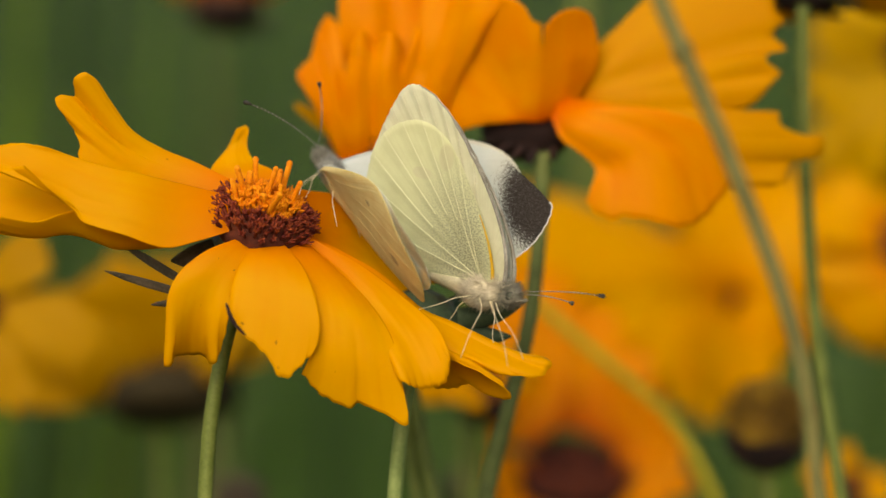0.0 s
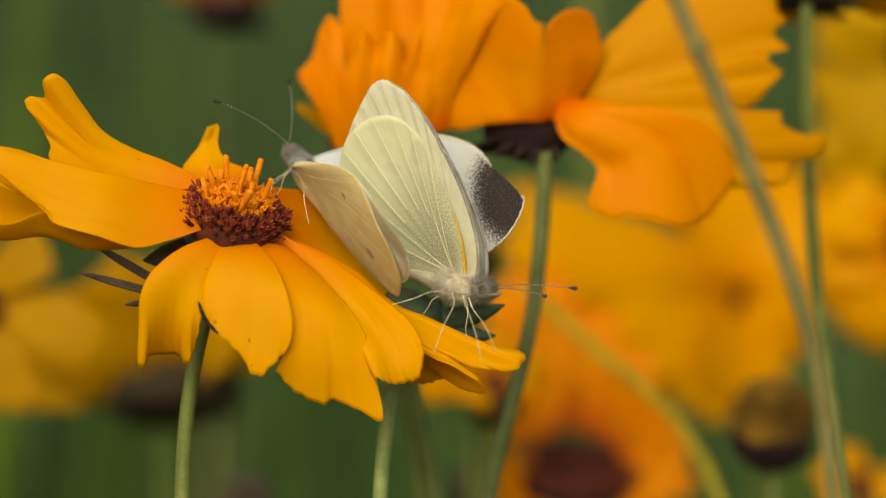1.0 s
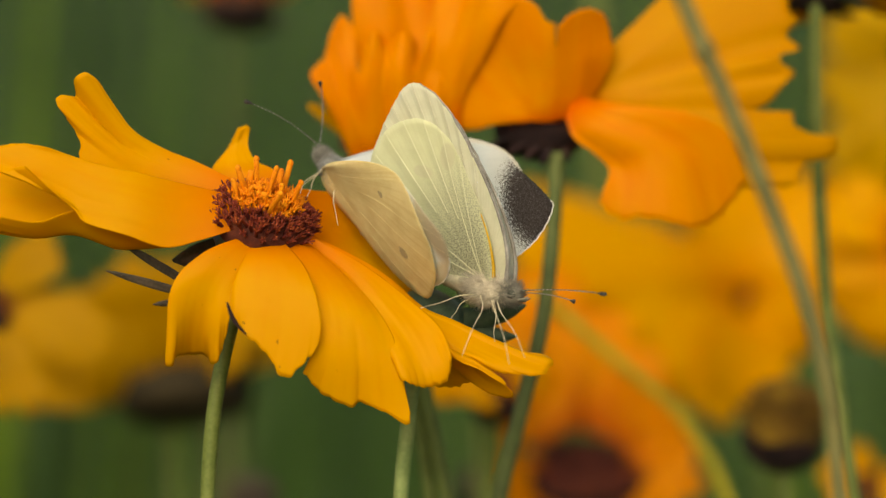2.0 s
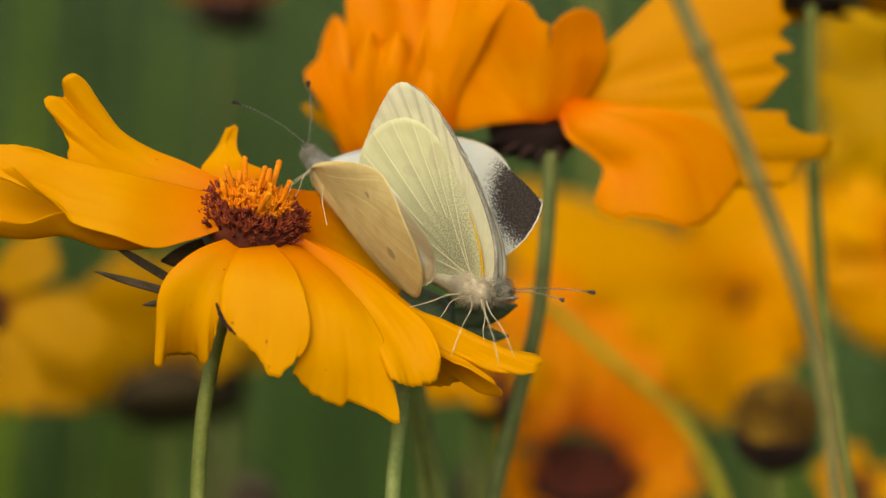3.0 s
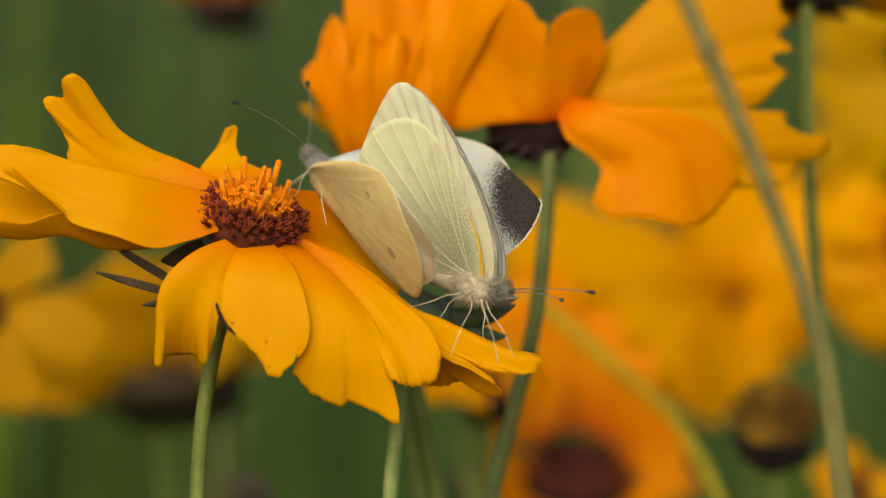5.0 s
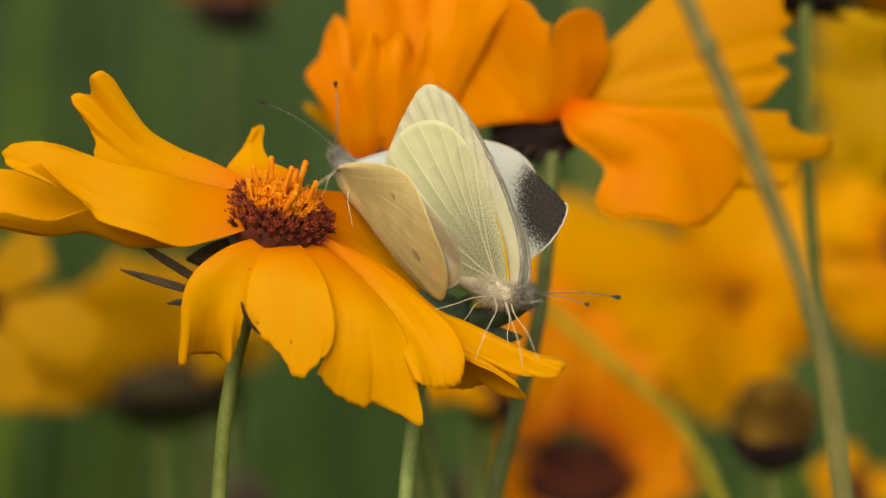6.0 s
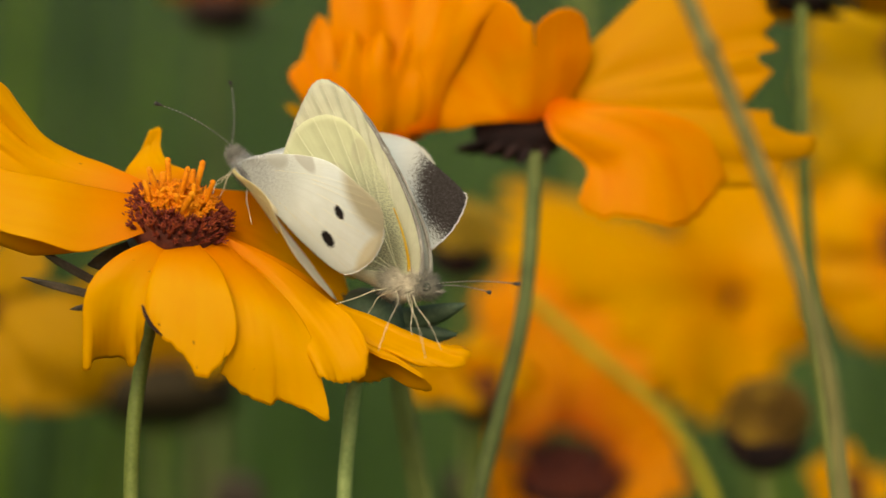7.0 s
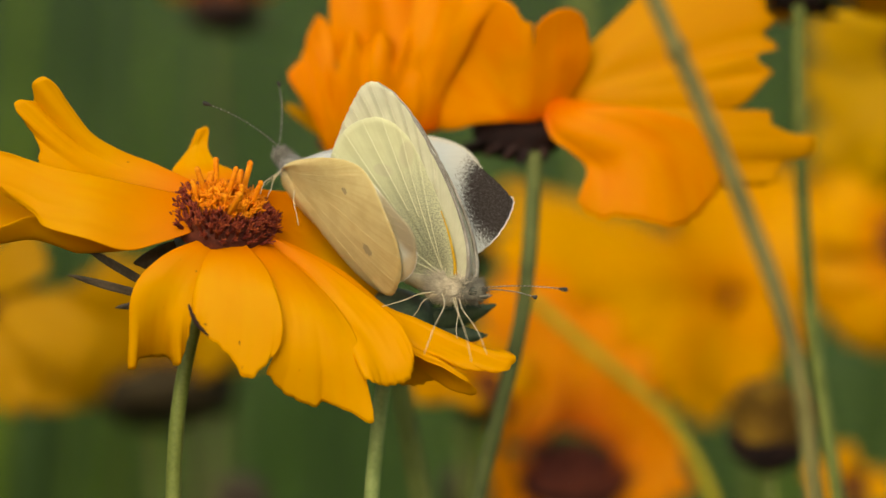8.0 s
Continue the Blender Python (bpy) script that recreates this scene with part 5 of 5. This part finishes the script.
HEAD_A = V((0.82, -0.41, -0.2)).normalized()
L1, L2 = V((-140, -55, 345)), V((0.467, 0.637, 0.608))
D1, D2 = [(w - HEAD_A * w.dot(HEAD_A)).normalized() for w in (L1, L2)]
OPEN_A = math.degrees(D1.angle(D2)) / 2
FLY_A, WINGS_A = butterfly("cream-winged white butterfly standing on a petal, wings half open", (5.1, 2, -4.3), HEAD_A, D1 + D2, SPEC_A,
                           (((4.4, -4, -5.9), (4.6, -6, -7.4), (3.4, -9, -9.7), (2.1, -9, -13.0)), ((5.7, -5, -6.4), (6.0, -8, -7.5), (7.1, -11, -10.7), (7.7, -11, -14.0)),
                            ((6.4, -4, -6.6), (6.9, -6, -8.0), (8.4, -9, -10.2), (9.6, -9, -13.2)), ((5.9, -2, -6.4), (6.3, -1, -8.2), (6.0, -2, -10.2), (6.1, -3, -11.4)),
                            ((3.5, -4, -5.7), (1.6, -5, -5.9), (-0.3, -6, -6.6), (-2.9, -6, -7.3)), ((3.7, -1, -6.0), (2.1, 1, -6.8), (1.4, 1, -7.9), (0.6, 1, -8.9))),
                           (((19.3, -9, -5.7), (0, 0, 0.35)), ((15.9, -1, -6.7), (0, 0, 0.35))), 0.5, 41)
TOWARD, ACROSS = V((0, -1, 0)), V((0.807, 0, 0.589))
BIS, FAR_B = 20.0, 70.0
FLY_B, WINGS_B = butterfly("tan butterfly beating one spotted wing, clinging beside the flower centre", (-13.4, 7, 9.5), (-0.589, 0.17, 0.79),
                           TOWARD * math.cos(radians(BIS)) + ACROSS * math.sin(radians(BIS)), SPEC_B,
                           (((-13.5, 3, 7.0), (-13.5, 1, 5.6), (-13.2, 0, 4.2), (-12.9, -1, 2.7)), ((-15.6, 9, 9.4), (-16.6, 5, 8.6), (-17.1, 1, 8.0), (-17.5, -1, 6.6)),
                            ((-14.9, 6, 9.8), (-16.0, 6, 8.8), (-16.7, 6, 8.3), (-17.4, 5, 7.7)), ((-12.4, 6, 6.4), (-11.6, 8, 4.3), (-10.8, 8, 2.9), (-10.2, 7, 1.5)),
                            ((-15.2, 9, 9.9), (-16.1, 6, 8.5), (-16.4, 4, 7.3), (-16.8, 2, 6.3)), ((-12.0, 6, 6.4), (-10.7, 8, 3.6), (-9.8, 8, 2.2), (-9.0, 7, 0.8))),
                           (((-24.4, 2, 18.0), (0.3, 0, 0.6)), ((-15.4, 8, 20.7), (0.5, 0, 0))), 0.0, 42, 0.72, 0.95, FUR_MID)


# ---- what moves: the wind in the plants, and the tan butterfly's wings ----
# seconds, sideways sway of the large flower (mm at the picture's plane, to the right), degrees of lean to the right
SWAY = [(0, 0, 0, 0), (0.1, 1.71, 0.07, 0.1), (0.2, -1.23, 0.07, -0.65), (0.3, -4, 0.07, -1.29), (0.4, -6.34, 0.07, -1.81), (0.5, -5.34, 0.07, -1.8),
        (0.6, -3.43, 0.07, -1.05), (0.7, -2.61, 0.07, -0.84), (0.8, -3.17, 0.07, -0.96), (0.9, -4.12, 0.07, -1.16), (1, -4.07, 0.21, -1), (1.1, -3.67, 0.07, -1.04),
        (1.2, -1.44, 0.07, -0.49), (1.3, -0.54, 0.07, -0.23), (1.4, -0.88, 0.07, -0.25), (1.5, -0.4, 0.21, -0.3), (1.6, -0.91, 0.07, -0.09), (1.7, -0.7, 0.07, -0.03),
        (2, -1.5, 0.07, -0.25), (2.3, -2.29, 0.07, -0.49), (2.6, -2.8, 0.07, -0.65), (2.8, -2.67, 0.07, -0.62), (2.9, -1.3, 0.07, -0.3), (3, -2.34, 0.07, -0.5),
        (3.1, -2.35, 0.07, -0.65), (3.2, -3.28, 0.07, -0.92), (3.3, -2.42, 0.07, -0.73), (3.4, -4.48, 0.07, -1.28), (3.5, -4.81, -0.21, -1.3), (3.6, -3.16, 0.07, -0.97),
        (3.7, -2.27, 0.07, -0.76), (3.8, 0.96, 0.07, 0.01), (3.9, 2.1, 0.07, 0.39), (4, 2.37, -0.07, 1.2), (4.1, 1.12, 0.07, 0.39), (4.2, -2.51, 0.07, -0.63),
        (4.3, -2.77, 0.07, -0.84), (4.4, -1.62, 0.07, -0.63), (4.5, -0.65, 0, -0.5), (4.6, -2.43, 0.07, -0.73), (4.7, -2.64, 0.21, -0.8), (4.9, -2.18, 0.07, -0.65),
        (5.2, -1.05, 0.07, -0.33), (5.5, -0.35, 0.07, -0.12), (5.8, 0.32, 0.07, 0.07), (5.9, 1.16, 0.07, 0.23), (6, 1.27, 0.07, 0.3), (6.1, -2.28, 0.07, -0.62),
        (6.2, -3.51, 0.07, -0.91), (6.3, -3.33, 0.07, -0.89), (6.4, -1.88, 0.07, -0.54), (6.5, -0.25, 0.07, 0.4), (6.6, 1.2, 0.07, 0.17), (6.7, -1.99, 0.07, -0.63),
        (6.8, -8.52, 0.07, -2.24), (6.9, -11.65, 0.07, -3.06), (7, -10.19, -0.07, -2.1), (7.1, -4.62, 0.07, -1.29), (7.2, 3.11, 0.07, 0.65), (7.3, 4.68, 0.07, 1),
        (7.4, -0.68, 0.07, -0.31), (7.5, -4.47, 0.21, -1.2), (7.6, -6.15, 0.07, -1.63), (7.7, -5.1, 0.07, -1.47), (7.8, -2.6, 0.07, -0.92), (7.9, -2.84, 0.07, -1),
        (8, -4.54, -0.07, -1.2)]
PIVOT = V((-22.1, 0, 3.2)) * 0.001


def swayed(ob, rest, dx, dz, lean, pivot):
    """rest, moved on the stage by millimetres and leaned about pivot (m)."""
    d = Matrix.Translation((dx * 0.001, 0, dz * 0.001)) @ Matrix.Translation(pivot) @ Matrix.Rotation(radians(lean), 4, "Y") @ Matrix.Translation(-pivot)
    return STAGE @ d @ STAGE.inverted() @ rest


def sway_plant(ob, rows):
    """Leans a plant about its foot in the soil; rows of seconds and mm of shift at the height of view."""
    rest = ob.matrix_world.copy()
    foot = STAGE.inverted() @ rest @ V((0, 0, -0.33))
    walk(ob, [(t, swayed(ob, rest, 0, 0, math.degrees(dx / 400), foot)) for t, dx in rows])


# seconds, angle of the tan butterfly's near hindwing and forewing from the line of sight, and how far the forewing is tucked back
FLAP = [(0, 11, 10, 1), (0.3, 13, 12, 1), (0.6, 14, 13, 1), (1, 16, 15, 1), (1.5, 22, 21, 3), (1.7, 24, 23, 3), (2.2, 22, 21, 3), (2.8, 23, 22, 3), (3.0, 21, 20, 3),
        (3.1, 18, 17, 2), (3.2, 11, 10, 1), (3.3, 7, 17, 0), (3.4, 12, 41, 0), (3.5, 15, 36, 0), (3.6, 13, 16, 1), (3.7, 30, 36, 3), (3.8, 28, 29, 4),
        (3.9, 27, 26, 3), (4, 21, 20, 3), (4.1, 35, 36, 3), (4.2, 28, 43, 0), (4.3, 17, 41, 0), (4.4, 22, 30, 1), (4.5, 11, 10, 1), (4.6, 20, 19, 3),
        (4.7, 24, 23, 3), (5.2, 19, 18, 2), (5.8, 14, 13, 1), (6, 21, 20, 3), (6.1, 22, 21, 3), (6.3, 17, 16, 2), (6.5, 25, 24, 3), (6.6, 5, 16, 0), (6.7, -3, 6, 0),
        (6.8, 2, 4, 1), (6.9, 0, 27, 0), (7, -2, 36, 0), (7.1, 4, 25, 0), (7.2, 14, 19, 1), (7.3, 16, 24, 0.5), (7.4, 11, 16, 1), (7.5, 21, 20, 3),
        (7.6, 2, 28, 0), (7.7, 2, 21.5, 0), (7.8, 4, 21, 0), (7.9, 6, 19, 0), (8, 27, 26, 3)]

# seconds and mm of sideways shift of the two orange flowers, and of the leaning stalk
NOD = [(0, 0), (0.1, -0.44), (0.2, -0.31), (0.3, -0.06), (0.4, -0.04), (0.5, -0.81), (0.6, -0.74), (0.7, -0.3), (0.8, -0.02), (0.9, 0.06), (1, -0.45), (1.1, 0.04),
        (1.2, 0.07), (1.3, -0.04), (1.4, 0.13), (1.5, -0.23), (1.6, 0.07), (1.7, 0.07), (2.8, -0.3), (2.9, -0.19), (3, -0.23), (3.1, -0.19), (3.2, -0.31), (3.3, -0.43),
        (3.4, -0.59), (3.5, -0.81), (3.6, -0.89), (3.7, -1.37), (3.8, -1.29), (3.9, -0.72), (4, -0.22), (4.1, 0.41), (4.2, -0.33), (4.3, -1.15), (4.4, -1.29), (4.5, -0.67),
        (4.6, -0.15), (4.7, -0), (5.8, 0.52), (5.9, 0.5), (6, 0.52), (6.1, 0.21), (6.2, 0.48), (6.3, 0.57), (6.4, 0.22), (6.5, -0.44), (6.6, -0.28), (6.7, -0.52),
        (6.8, -1.24), (6.9, -1.28), (7, -0.89), (7.1, -0.68), (7.2, -0.44), (7.3, -0.41), (7.4, -0.78), (7.5, -0.96), (7.6, -0.24), (7.7, -0.37), (7.8, -0.7), (7.9, -0.76),
        (8, -1.04)]
LEAN = [(0, 0), (0.1, 0.82), (0.2, 2.18), (0.3, 1.77), (0.4, 0.72), (0.5, 0.38), (0.6, 0.56), (0.7, 1.32), (0.8, 1.8), (0.9, 1.8), (1, 1.25), (1.1, 0.97),
        (1.2, 1.44), (1.3, 1.98), (1.4, 2.49), (1.5, 2.32), (1.6, 1.44), (1.7, 0.94), (2.8, 1.32), (3, 1.19), (3.1, 1.66), (3.2, 2.18), (3.3, 2.71), (3.4, 2.38),
        (3.5, 2.57), (3.6, 3.26), (3.7, 4.11), (3.8, 4.67), (3.9, 4.15), (4, 0.57), (4.1, -1.22), (4.2, 0.66), (4.3, 2.98), (4.4, 4.42), (4.5, 3.57), (4.6, 2.01),
        (4.7, 2.26), (5.8, 2.51), (6, 2.39), (6.2, 1.85), (6.3, 2.56), (6.4, 2.82), (6.5, 1.26), (6.6, 0.2), (6.7, -0.94), (6.8, -0.67), (6.9, 1.18), (7, 3.26),
        (7.1, 3.06), (7.2, -0.13), (7.3, -0.91), (7.4, -1.16), (7.5, 0.81), (7.6, 2.68), (7.7, 1.76), (7.8, 0.72), (7.9, -0.71), (8, -0.44)]


def motions():
    bpy.context.view_layer.update()
    for ob in (MAIN, FLY_A, FLY_B):
        rest = ob.matrix_world.copy()
        walk(ob, [(t, swayed(ob, rest, dx, dz, lean, PIVOT)) for t, dx, dz, lean in SWAY])
    for ob, right, kind in WINGS_A:
        ob.matrix_basis = wing_pose(right, kind, OPEN_A if right else OPEN_A - 1.0, 0 if right else 0.0006, 0 if right else 3.5)
    for ob, right, kind in WINGS_B:
        if right:
            ob.matrix_basis = wing_pose(right, kind, FAR_B if kind == "fore" else FAR_B + 10, 0.0, 0 if kind == "fore" else -16)
        else:
            walk(ob, [(t, wing_pose(right, kind, (fore if kind == "fore" else hind) - BIS, 0.001, tuck if kind == "fore" else 0)) for t, hind, fore, tuck in FLAP])
    sway_plant(SIDE, [(t, dx * 0.72) for t, dx, dz, lean in SWAY])
    sway_plant(UPPER, NOD)
    sway_plant(RUFFLED, NOD)
    sway_plant(BENT, LEAN)
    for k, ob in enumerate(FAR):
        sway_plant(ob, [(t * 0.5, 0.35 * math.sin(t * 0.5 * (2.1 + 0.3 * (k % 5)) + k)) for t in range(17)])


motions()
